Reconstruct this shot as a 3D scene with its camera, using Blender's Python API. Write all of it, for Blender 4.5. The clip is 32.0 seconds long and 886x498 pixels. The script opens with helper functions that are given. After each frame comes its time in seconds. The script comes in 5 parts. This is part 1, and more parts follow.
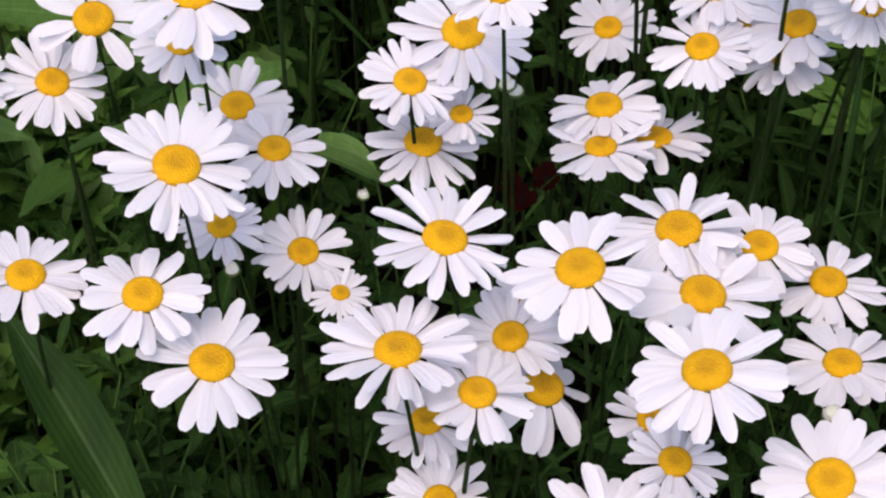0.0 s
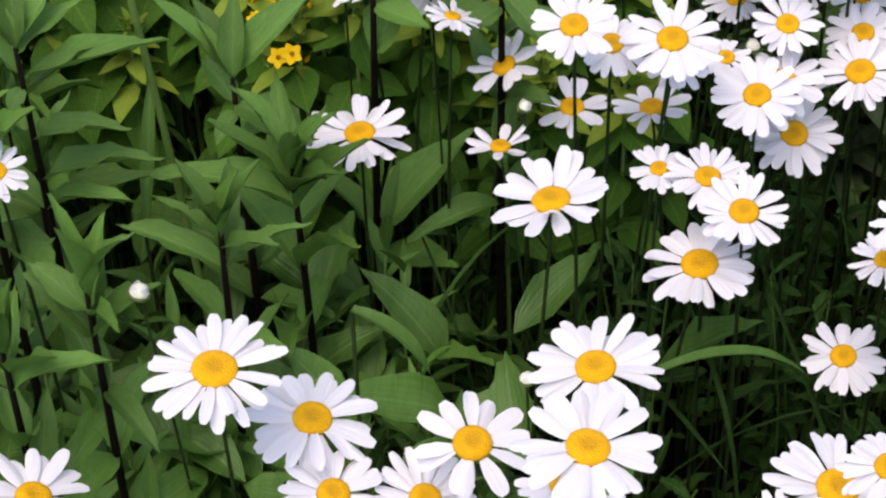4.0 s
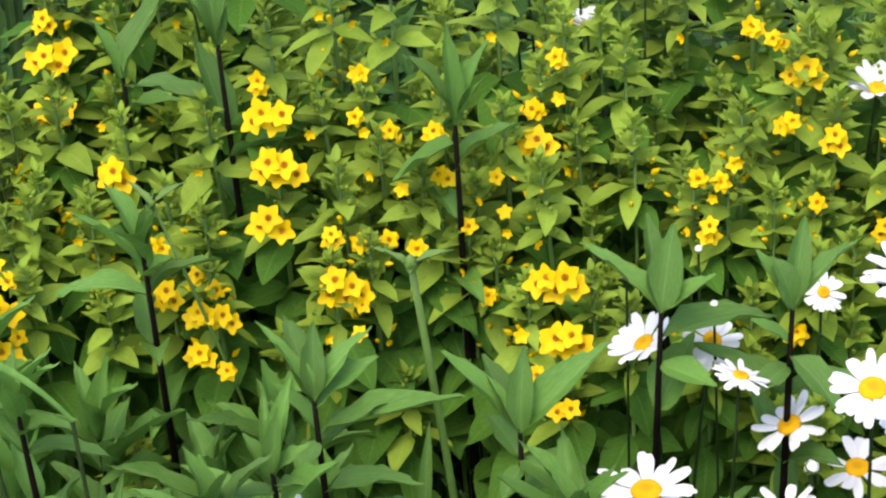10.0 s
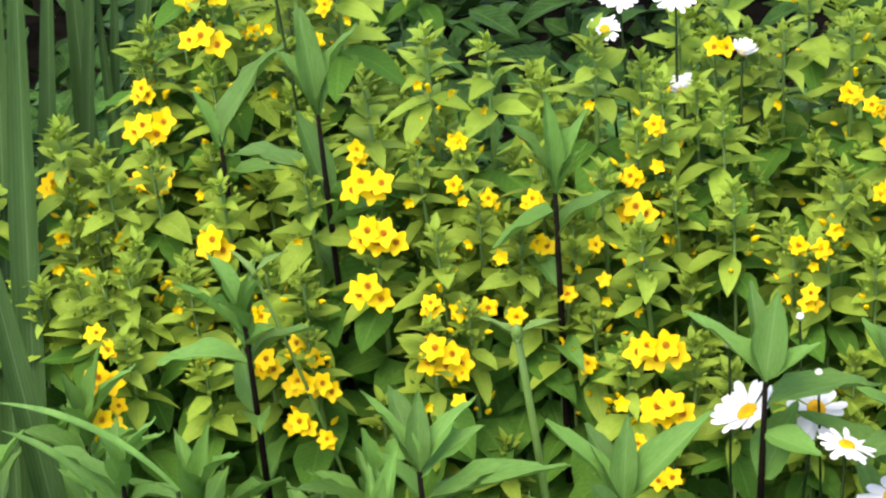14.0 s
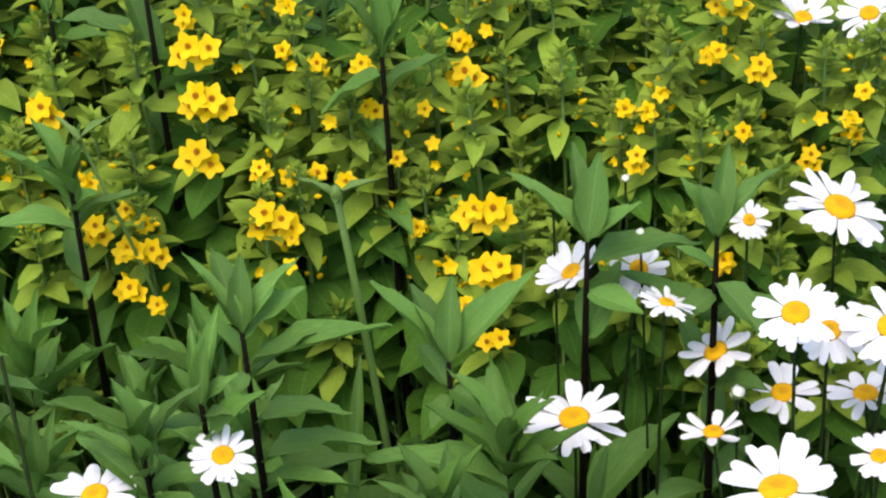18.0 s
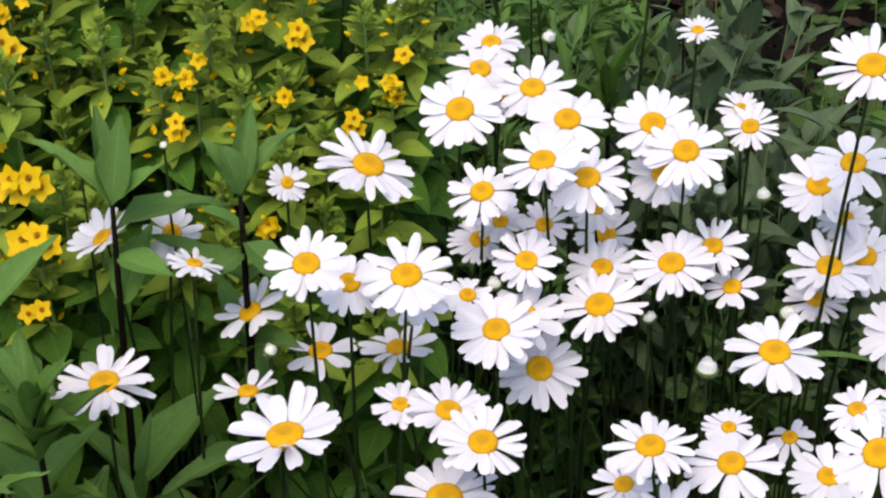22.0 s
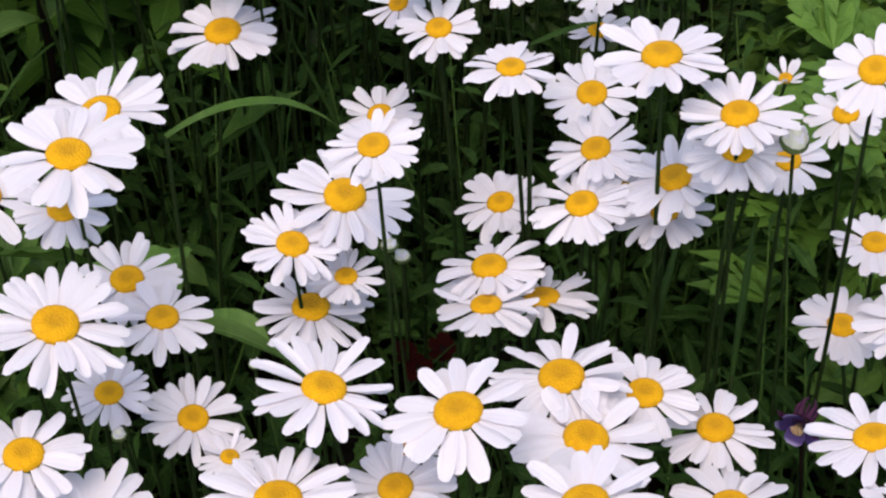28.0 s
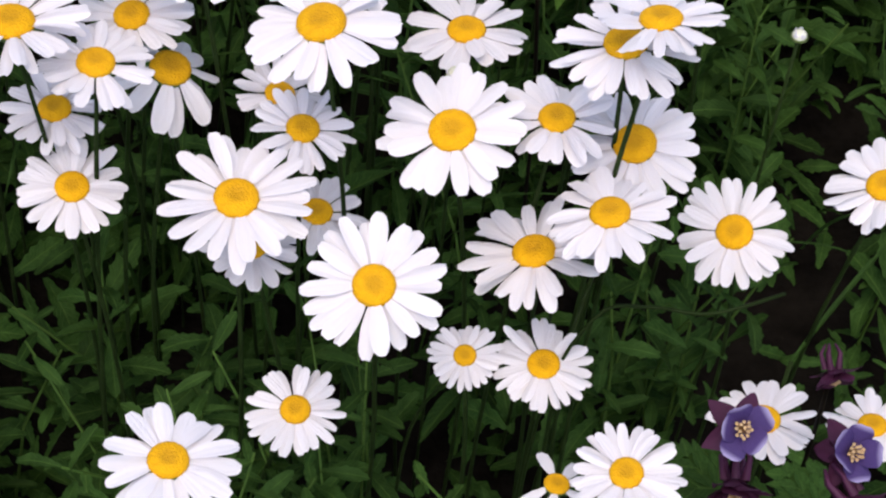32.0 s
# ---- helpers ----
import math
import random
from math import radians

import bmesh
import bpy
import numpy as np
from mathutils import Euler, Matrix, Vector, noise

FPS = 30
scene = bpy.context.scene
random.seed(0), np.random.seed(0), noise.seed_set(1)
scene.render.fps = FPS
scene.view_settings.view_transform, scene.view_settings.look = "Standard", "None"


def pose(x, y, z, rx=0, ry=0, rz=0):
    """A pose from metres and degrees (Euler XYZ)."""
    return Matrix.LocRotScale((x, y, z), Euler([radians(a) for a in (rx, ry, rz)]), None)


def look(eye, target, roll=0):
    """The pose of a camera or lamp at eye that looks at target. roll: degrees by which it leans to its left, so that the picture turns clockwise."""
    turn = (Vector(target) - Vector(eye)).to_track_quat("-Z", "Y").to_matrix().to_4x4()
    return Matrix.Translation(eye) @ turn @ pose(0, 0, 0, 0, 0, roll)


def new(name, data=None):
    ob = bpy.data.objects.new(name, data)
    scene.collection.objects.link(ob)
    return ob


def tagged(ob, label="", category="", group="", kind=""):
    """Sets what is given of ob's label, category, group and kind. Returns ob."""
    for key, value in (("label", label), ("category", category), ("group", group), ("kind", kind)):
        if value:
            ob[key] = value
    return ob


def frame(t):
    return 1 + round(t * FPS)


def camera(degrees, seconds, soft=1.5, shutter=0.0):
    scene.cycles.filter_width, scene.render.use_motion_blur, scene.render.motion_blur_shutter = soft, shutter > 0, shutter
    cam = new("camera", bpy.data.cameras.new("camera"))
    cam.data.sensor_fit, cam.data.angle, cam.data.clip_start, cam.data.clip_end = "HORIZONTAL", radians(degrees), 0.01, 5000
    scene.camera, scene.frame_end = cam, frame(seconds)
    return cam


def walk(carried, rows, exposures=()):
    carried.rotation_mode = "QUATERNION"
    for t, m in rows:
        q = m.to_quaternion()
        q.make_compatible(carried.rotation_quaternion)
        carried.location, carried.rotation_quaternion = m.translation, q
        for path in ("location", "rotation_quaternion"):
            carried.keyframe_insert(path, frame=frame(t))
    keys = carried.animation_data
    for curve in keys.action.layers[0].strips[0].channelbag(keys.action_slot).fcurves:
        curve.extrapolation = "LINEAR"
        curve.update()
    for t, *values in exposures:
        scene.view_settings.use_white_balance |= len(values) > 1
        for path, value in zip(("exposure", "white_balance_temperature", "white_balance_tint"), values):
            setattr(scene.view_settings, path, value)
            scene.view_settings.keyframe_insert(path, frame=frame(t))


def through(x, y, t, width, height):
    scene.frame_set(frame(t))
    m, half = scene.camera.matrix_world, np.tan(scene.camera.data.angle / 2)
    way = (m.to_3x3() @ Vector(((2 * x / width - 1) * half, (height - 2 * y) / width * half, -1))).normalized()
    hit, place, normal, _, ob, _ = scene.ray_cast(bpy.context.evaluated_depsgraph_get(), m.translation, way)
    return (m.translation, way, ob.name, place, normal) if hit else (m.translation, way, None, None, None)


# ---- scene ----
# ---- camera ----
cam = camera(24.00, 32.0, soft=2.25)
PATH = [
    (0.0, pose(0.0000, -0.0000, 1.6001, 40.000, 0.000, 0.000)),
    (0.5, pose(-0.0230, 0.0046, 1.6026, 40.401, 1.304, 2.272)),
    (1.0, pose(-0.0682, 0.0158, 1.6168, 41.025, 1.626, 4.193)),
    (1.5, pose(-0.1136, 0.0327, 1.6264, 41.887, 0.774, 4.670)),
    (2.0, pose(-0.1059, 0.0376, 1.6321, 43.946, 1.171, 5.612)),
    (2.5, pose(-0.1042, 0.0516, 1.6590, 45.000, 1.334, 6.220)),
    (4.5, pose(-0.1071, 0.0710, 1.7071, 48.574, 1.371, 7.743)),
    (5.0, pose(-0.1074, 0.0685, 1.7083, 51.048, 1.750, 8.034)),
    (5.5, pose(-0.1132, 0.0747, 1.7143, 52.268, 1.875, 8.390)),
    (6.0, pose(-0.1244, 0.0750, 1.7164, 54.399, 2.231, 8.864)),
    (6.5, pose(-0.1334, 0.0719, 1.7188, 55.527, 2.471, 9.332)),
    (7.0, pose(-0.1313, 0.0724, 1.7159, 55.608, 2.572, 9.781)),
    (7.5, pose(-0.1376, 0.0709, 1.7155, 55.784, 2.306, 9.950)),
    (8.0, pose(-0.1465, 0.0703, 1.7198, 55.645, 2.283, 10.130)),
    (8.5, pose(-0.1739, 0.0704, 1.7287, 55.642, 2.320, 10.261)),
    (9.0, pose(-0.1963, 0.0701, 1.7332, 55.605, 2.640, 10.729)),
    (9.5, pose(-0.1938, 0.0696, 1.7254, 55.873, 3.176, 11.477)),
    (10.0, pose(-0.1973, 0.0667, 1.7255, 55.970, 3.341, 11.704)),
    (10.5, pose(-0.2001, 0.0631, 1.7250, 56.126, 3.482, 11.872)),
    (11.0, pose(-0.2115, 0.0573, 1.7255, 56.492, 3.865, 12.398)),
    (11.5, pose(-0.2256, 0.0565, 1.7332, 56.489, 4.316, 13.103)),
    (12.0, pose(-0.2265, 0.0652, 1.7298, 56.741, 4.350, 13.106)),
    (12.5, pose(-0.2259, 0.0642, 1.7336, 56.796, 4.347, 13.054)),
    (13.0, pose(-0.2246, 0.0631, 1.7327, 57.239, 4.385, 13.034)),
    (13.5, pose(-0.2270, 0.0637, 1.7325, 57.522, 4.435, 13.152)),
    (15.5, pose(-0.2252, 0.0646, 1.7342, 58.124, 4.347, 12.963)),
    (16.0, pose(-0.2263, 0.0636, 1.7274, 57.731, 4.218, 12.933)),
    (16.5, pose(-0.2186, 0.0639, 1.7204, 55.666, 4.180, 12.902)),
    (17.0, pose(-0.2115, 0.0656, 1.7159, 54.731, 4.109, 12.737)),
    (17.5, pose(-0.2004, 0.0583, 1.7221, 54.342, 4.024, 12.242)),
    (18.0, pose(-0.1800, 0.0580, 1.7199, 54.344, 3.004, 10.161)),
    (18.5, pose(-0.1407, 0.0730, 1.7249, 54.096, 1.985, 7.752)),
    (19.0, pose(-0.1226, 0.0803, 1.7210, 54.538, 1.744, 6.622)),
    (19.5, pose(-0.0973, 0.0788, 1.7184, 56.333, 1.926, 6.260)),
    (20.0, pose(-0.0833, 0.0731, 1.7072, 55.991, 1.870, 5.770)),
    (20.5, pose(-0.0715, 0.0646, 1.6965, 54.964, 1.323, 4.845)),
    (21.0, pose(-0.0610, 0.0496, 1.6759, 54.897, 0.716, 4.114)),
    (21.5, pose(-0.0428, 0.0461, 1.6762, 54.775, 0.423, 3.581)),
    (22.0, pose(-0.0157, 0.0420, 1.6742, 54.898, 0.316, 3.014)),
    (22.5, pose(0.0067, 0.0422, 1.6724, 54.939, 0.379, 2.084)),
    (23.0, pose(0.0100, 0.0413, 1.6742, 54.840, -0.029, 0.684)),
    (23.5, pose(0.0125, 0.0279, 1.6525, 54.963, -0.156, -0.162)),
    (24.0, pose(0.0031, 0.0220, 1.6434, 54.697, -0.345, -0.761)),
    (24.5, pose(-0.0011, 0.0099, 1.6259, 54.128, -0.367, -1.129)),
    (26.5, pose(-0.0034, -0.0096, 1.5754, 51.338, -0.393, -2.215)),
    (27.0, pose(0.0323, -0.0332, 1.5843, 50.593, 0.175, -1.461)),
    (27.5, pose(0.0256, -0.0464, 1.5567, 50.351, 0.140, -2.353)),
    (28.0, pose(0.0589, -0.0638, 1.5582, 47.493, 1.029, -1.930)),
    (28.5, pose(0.0531, -0.0626, 1.5470, 45.684, 0.579, -2.912)),
    (29.0, pose(0.0643, -0.0671, 1.5446, 43.805, 0.398, -3.536)),
    (29.5, pose(0.0684, -0.0750, 1.5450, 41.444, -0.106, -4.388)),
    (30.0, pose(0.0642, -0.0825, 1.5347, 39.953, -0.896, -5.181)),
    (30.5, pose(0.0694, -0.0918, 1.5408, 39.063, -1.392, -5.495)),
    (31.0, pose(0.0683, -0.0994, 1.5393, 38.746, -2.204, -6.093)),
    (31.5, pose(0.0608, -0.1066, 1.5311, 38.340, -2.996, -6.701)),
    (32.0, pose(0.0673, -0.1089, 1.5229, 37.142, -3.387, -6.988)),
]
EXPOSURES = [(0.0, 1.05, 7450, 19), (2.5, 1.14, 7450, 19), (4.5, 1.28, 7450, 14), (6.0, 1.43, 7450, 10), (8.0, 1.63, 7450, 8), (9.0, 1.82, 7450, 8), (11.0, 1.98, 7500, 8), (12.0, 2.22, 7550, 9), (16.5, 2.08, 7550, 9), (18.0, 1.63, 7450, 8), (19.0, 1.40, 7450, 9), (20.0, 1.28, 7450, 11), (24.0, 1.20, 7450, 16), (27.0, 1.05, 7450, 18), (28.0, 1.04, 7450, 18), (30.0, 1.07, 7450, 18), (32.0, 1.18, 7450, 16)]
walk(cam, PATH, EXPOSURES)

# ---- overcast daylight ----
world = bpy.data.worlds.new("sky")
scene.world = world
world.use_nodes = True
wn = world.node_tree.nodes
sky = wn.new("ShaderNodeTexSky")
sky.sky_type, sky.sun_disc = "NISHITA", False
sky.sun_elevation, sky.sun_rotation = radians(58), radians(200)
world.node_tree.links.new(sky.outputs[0], wn["Background"].inputs[0])
wn["Background"].inputs[1].default_value = 0.13
sun = new("sun", bpy.data.lights.new("sun", "SUN"))
sun.data.energy, sun.data.angle, sun.data.color = 1.1, radians(40), (1.0, 0.96, 0.90)
sun.matrix_world = look((0, 0, 6), (0.75, 1.9, 0))


# ---- materials ----
def veined(n, l, colour, relief, veins):
    """Adds a pale midrib and side veins to a leaf, or lengthwise grooves to a petal, by the place on the blade."""
    def calc(op, a, c=0.0, d=None):
        m = n.new("ShaderNodeMath")
        m.operation = op
        for k, v in enumerate((a, c) if d is None else (a, c, d)):
            if isinstance(v, float):
                m.inputs[k].default_value = v
            else:
                l.new(v, m.inputs[k])
        return m.outputs[0]

    at, sep = n.new("ShaderNodeAttribute"), n.new("ShaderNodeSeparateXYZ")
    at.attribute_name = "rib"
    l.new(at.outputs["Vector"], sep.inputs[0])
    across, along = calc("ABSOLUTE", sep.outputs[0]), sep.outputs[1]
    if veins == "petal":
        wave = calc("COSINE", calc("MULTIPLY", sep.outputs[0], 8.5))
        return colour, calc("MULTIPLY_ADD", wave, 0.5, relief)
    if veins == "rim":
        edge = n.new("ShaderNodeMix")
        edge.data_type = "RGBA"
        l.new(calc("MULTIPLY", calc("MAXIMUM", calc("SUBTRACT", along, 0.80), 0.0), 4.5), edge.inputs[0])
        l.new(colour, edge.inputs[6])
        edge.inputs[7].default_value = (0.40, 0.35, 0.58, 1)
        return edge.outputs[2], relief
    if veins == "long":
        wave = calc("COSINE", calc("MULTIPLY", sep.outputs[0], 24.0))
        mid = calc("SUBTRACT", 1.0, calc("MINIMUM", calc("MULTIPLY", across, 7.0), 1.0))
        pale = n.new("ShaderNodeMix")
        pale.data_type, pale.blend_type = "RGBA", "ADD"
        l.new(calc("MULTIPLY", calc("MULTIPLY_ADD", wave, 0.25, mid), 0.22), pale.inputs[0])
        l.new(colour, pale.inputs[6])
        pale.inputs[7].default_value = (0.10, 0.16, 0.07, 1)
        return pale.outputs[2], calc("MULTIPLY_ADD", calc("MULTIPLY_ADD", wave, 0.3, mid), -0.7, relief)
    side = calc("SINE", calc("MULTIPLY_ADD", along, 62.0, calc("MULTIPLY", across, -16.0)))
    side = calc("POWER", calc("MAXIMUM", side, 0.0), 6.0)
    mid = calc("SUBTRACT", 1.0, calc("MINIMUM", calc("MULTIPLY", across, 9.0), 1.0))
    mask = calc("MAXIMUM", calc("MULTIPLY", mid, 0.75), calc("MULTIPLY", side, 0.28))
    mix = n.new("ShaderNodeMix")
    mix.data_type, mix.blend_type = "RGBA", "ADD"
    l.new(calc("MULTIPLY", mask, 0.35), mix.inputs[0])
    l.new(colour, mix.inputs[6])
    mix.inputs[7].default_value = (0.11, 0.19, 0.04, 1)
    return mix.outputs[2], calc("MULTIPLY_ADD", calc("MAXIMUM", mid, side), -0.9, relief)


def material(name, base, second, scale=30.0, rough=0.55, through=0.0, bump=0.15, spread=0.12, grain=(1, 1, 1), shine=0.22, veins=""):
    """A surface of two colours at two scales with relief; through: how much light a thin blade lets pass."""
    m = bpy.data.materials.new(name)
    m.use_nodes = True
    n, l = m.node_tree.nodes, m.node_tree.links
    bsdf = n["Principled BSDF"]
    tc, mp = n.new("ShaderNodeTexCoord"), n.new("ShaderNodeMapping")
    mp.inputs["Scale"].default_value = grain
    l.new(tc.outputs["Object"], mp.inputs[0])
    big, fine = n.new("ShaderNodeTexNoise"), n.new("ShaderNodeTexNoise")
    big.inputs["Scale"].default_value, fine.inputs["Scale"].default_value = scale, scale * 6
    big.inputs["Detail"].default_value, fine.inputs["Detail"].default_value = 3, 4
    for t in (big, fine):
        l.new(mp.outputs[0], t.inputs["Vector"])
    add = n.new("ShaderNodeMath")
    add.operation = "MULTIPLY_ADD"
    l.new(fine.outputs[0], add.inputs[0])
    add.inputs[1].default_value = 0.5
    l.new(big.outputs[0], add.inputs[2])
    ramp = n.new("ShaderNodeMapRange")
    ramp.inputs[1].default_value, ramp.inputs[2].default_value = 0.5, 1.0
    l.new(add.outputs[0], ramp.inputs[0])
    mix = n.new("ShaderNodeMix")
    mix.data_type = "RGBA"
    mix.inputs[6].default_value, mix.inputs[7].default_value = (*base, 1), (*second, 1)
    l.new(ramp.outputs[0], mix.inputs[0])
    info, geo = n.new("ShaderNodeObjectInfo"), n.new("ShaderNodeNewGeometry")
    both = n.new("ShaderNodeMath")
    both.operation = "ADD"
    l.new(info.outputs["Random"], both.inputs[0])
    l.new(geo.outputs["Random Per Island"], both.inputs[1])
    val = n.new("ShaderNodeMapRange")
    val.inputs[2].default_value = 2.0
    val.inputs[3].default_value, val.inputs[4].default_value = 1 - spread * 2, 1 + spread * 2
    l.new(both.outputs[0], val.inputs[0])
    hsv = n.new("ShaderNodeHueSaturation")
    l.new(val.outputs[0], hsv.inputs["Value"])
    l.new(mix.outputs[2], hsv.inputs["Color"])
    colour, relief = hsv.outputs[0], fine.outputs[0]
    if veins:
        colour, relief = veined(n, l, colour, relief, veins)
    l.new(colour, bsdf.inputs["Base Color"])
    bsdf.inputs["Roughness"].default_value = rough
    bsdf.inputs["Specular IOR Level"].default_value = shine
    bp = n.new("ShaderNodeBump")
    bp.inputs["Strength"].default_value, bp.inputs["Distance"].default_value = bump, 0.002
    l.new(relief, bp.inputs["Height"])
    l.new(bp.outputs[0], bsdf.inputs["Normal"])
    if through:
        tr, ms = n.new("ShaderNodeBsdfTranslucent"), n.new("ShaderNodeMixShader")
        l.new(colour, tr.inputs[0])
        ms.inputs[0].default_value = through
        l.new(bsdf.outputs[0], ms.inputs[1])
        l.new(tr.outputs[0], ms.inputs[2])
        l.new(ms.outputs[0], n["Material Output"].inputs[0])
    return m


PETAL = material("petal_white", (0.87, 0.845, 0.88), (0.82, 0.795, 0.84), 2.5, 0.6, 0.28, 0.35, 0.02, (9, 0.6, 1), veins="petal")
DISC = material("disc_yellow", (0.72, 0.37, 0.005), (0.62, 0.29, 0.004), 3.0, 0.75, 0.0, 0.5, 0.06)
dn, dl = DISC.node_tree.nodes, DISC.node_tree.links
grains, radius, core, tint = dn.new("ShaderNodeTexVoronoi"), dn.new("ShaderNodeVectorMath"), dn.new("ShaderNodeMapRange"), dn.new("ShaderNodeMix")
flat = dn.new("ShaderNodeVectorMath")
flat.operation, radius.operation, tint.data_type = "MULTIPLY", "LENGTH", "RGBA"
flat.inputs[1].default_value = (1, 1, 0)
grains.inputs["Scale"].default_value = 9
dl.new(dn["Texture Coordinate"].outputs["Object"], flat.inputs[0])
dl.new(dn["Texture Coordinate"].outputs["Object"], grains.inputs["Vector"])
dl.new(flat.outputs[0], radius.inputs[0])
dl.new(radius.outputs["Value"], core.inputs[0])
core.inputs[1].default_value, core.inputs[2].default_value, core.inputs[3].default_value, core.inputs[4].default_value = 0.25, 0.6, 0.75, 0.0
dl.new(core.outputs[0], tint.inputs[0])
dl.new(dn["Hue/Saturation/Value"].outputs[0], tint.inputs[6])
tint.inputs[7].default_value = (0.46, 0.22, 0.006, 1)
dl.new(tint.outputs[2], dn["Principled BSDF"].inputs["Base Color"])
dl.new(grains.outputs["Distance"], dn["Bump"].inputs["Height"])
dn["Bump"].inputs["Distance"].default_value = 0.0015
dn["Bump"].invert = True
GOLD = material("loosestrife_yellow", (0.736, 0.506, 0.004), (0.699, 0.423, 0.003), 60, 0.6, 0.15, 0.2, 0.06)
THROAT = material("throat_orange", (0.46, 0.19, 0.004), (0.34, 0.12, 0.004), 200, 0.7, 0.0, 0.2, 0.08)
LEAF = material("loosestrife_leaf", (0.045, 0.121, 0.015), (0.074, 0.166, 0.025), 25, 0.5, 0.24, 0.3, 0.11, shine=0.05, veins="leaf")
TIP = material("young_leaf", (0.181, 0.271, 0.030), (0.249, 0.342, 0.050), 40, 0.55, 0.30, 0.3, 0.16, shine=0.10, veins="leaf")
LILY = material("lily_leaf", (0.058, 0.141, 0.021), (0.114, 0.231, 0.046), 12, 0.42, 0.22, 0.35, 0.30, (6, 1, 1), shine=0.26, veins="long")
IRIS = material("iris_blade", (0.022, 0.051, 0.011), (0.035, 0.073, 0.019), 8, 0.55, 0.15, 0.2, 0.14, (8, 0.5, 1), shine=0.12, veins="long")
# dark green leaf, base lowered further: the understory's deep shade is in the colour
HERB = material("shade_dark_leaf", (0.011, 0.032, 0.006), (0.031, 0.074, 0.016), 40, 0.5, 0.06, 0.4, 0.32, shine=0.04, veins="leaf")
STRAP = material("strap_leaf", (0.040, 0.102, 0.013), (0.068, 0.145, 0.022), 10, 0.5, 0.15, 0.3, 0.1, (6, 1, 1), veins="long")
DEEP = material("deep_green_leaf", (0.012, 0.036, 0.005), (0.022, 0.058, 0.008), 10, 0.55, 0.12, 0.3, 0.1, (6, 1, 1), shine=0.1, veins="long")
CUT = material("cut_leaf", (0.067, 0.158, 0.019), (0.113, 0.235, 0.035), 40, 0.5, 0.2, 0.3, 0.16, veins="leaf")
STEM = material("green_stem", (0.009, 0.018, 0.005), (0.020, 0.036, 0.010), 40, 0.6, 0.0, 0.2, 0.2, shine=0.04)
STALK = material("pale_stalk", (0.081, 0.146, 0.029), (0.102, 0.174, 0.038), 20, 0.5, 0.0, 0.2, 0.08)
DARK = material("dark_stem", (0.004, 0.0034, 0.0026), (0.010, 0.007, 0.005), 40, 0.6, 0.0, 0.2, 0.1, shine=0.03)
GREY = material("grey_green_leaf", (0.075, 0.120, 0.055), (0.115, 0.170, 0.085), 14, 0.55, 0.12, 0.3, 0.16, (6, 1, 1), shine=0.12, veins="long")
LITTER = material("dead_leaf", (0.016, 0.010, 0.007), (0.050, 0.032, 0.022), 40, 0.8, 0.0, 0.5, 0.4, shine=0.05)
WIRY = material("wiry_leaf", (0.030, 0.058, 0.016), (0.066, 0.105, 0.030), 40, 0.55, 0.08, 0.3, 0.3, shine=0.05, veins="leaf")
CALYX = material("calyx_green", (0.07, 0.11, 0.03), (0.09, 0.13, 0.045), 60, 0.6, 0.0, 0.4, 0.1)
BUD = material("bud_white", (0.74, 0.74, 0.62), (0.64, 0.66, 0.50), 60, 0.6, 0.0, 0.4, 0.06)
PURPLE = material("columbine_violet", (0.042, 0.024, 0.105), (0.080, 0.048, 0.175), 40, 0.55, 0.15, 0.3, 0.1, veins="rim")
PLUM = material("columbine_plum", (0.040, 0.007, 0.026), (0.065, 0.014, 0.045), 40, 0.55, 0.1, 0.3, 0.1)
STAMEN = material("stamen_beige", (0.50, 0.32, 0.16), (0.60, 0.42, 0.24), 200, 0.8, 0.0, 0.6, 0.05)
BLUE = material("cornflower_blue", (0.075, 0.08, 0.38), (0.12, 0.12, 0.46), 60, 0.6, 0.15, 0.3, 0.1)
RED = material("dark_red_petal", (0.016, 0.0015, 0.001), (0.026, 0.003, 0.002), 60, 0.7, 0.1, 0.3, 0.1, shine=0.04)
# dark soil taken nearly to black: shade between the plants sits in its base
SOIL = material("shade_dark_soil", (0.004, 0.0036, 0.003), (0.013, 0.011, 0.009), 24, 0.95, 0.0, 1.0, 0.0, shine=0.0)


# ---- mesh helpers ----
def part(name, me, mat, parent, m=None, label=""):
    ob = new(name, me)
    if not me.materials:
        me.materials.append(mat)
    elif me.materials[0] != mat:
        ob.material_slots[0].link = "OBJECT"
        ob.material_slots[0].material = mat
    ob.parent = parent
    if m is not None:
        ob.matrix_local = m
    if label:
        tagged(ob, label)
    return ob


def mesh_of(name, verts, faces, smooth=True):
    me = bpy.data.meshes.new(name)
    me.from_pydata([tuple(v[:3]) for v in verts], [], faces)
    if len(verts[0]) == 5:
        me.attributes.new("rib", "FLOAT_VECTOR", "POINT").data.foreach_set("vector", [c for v in verts for c in (v[3], v[4], 0.0)])
    me.polygons.foreach_set("use_smooth", [smooth] * len(me.polygons))
    me.update()
    return me


def thing(name, x, y, z, label, category, group="", kind=""):
    ob = new(name)
    ob.location = (x, y, z)
    ob.empty_display_size = 0.02
    return tagged(ob, label, category, group, kind)


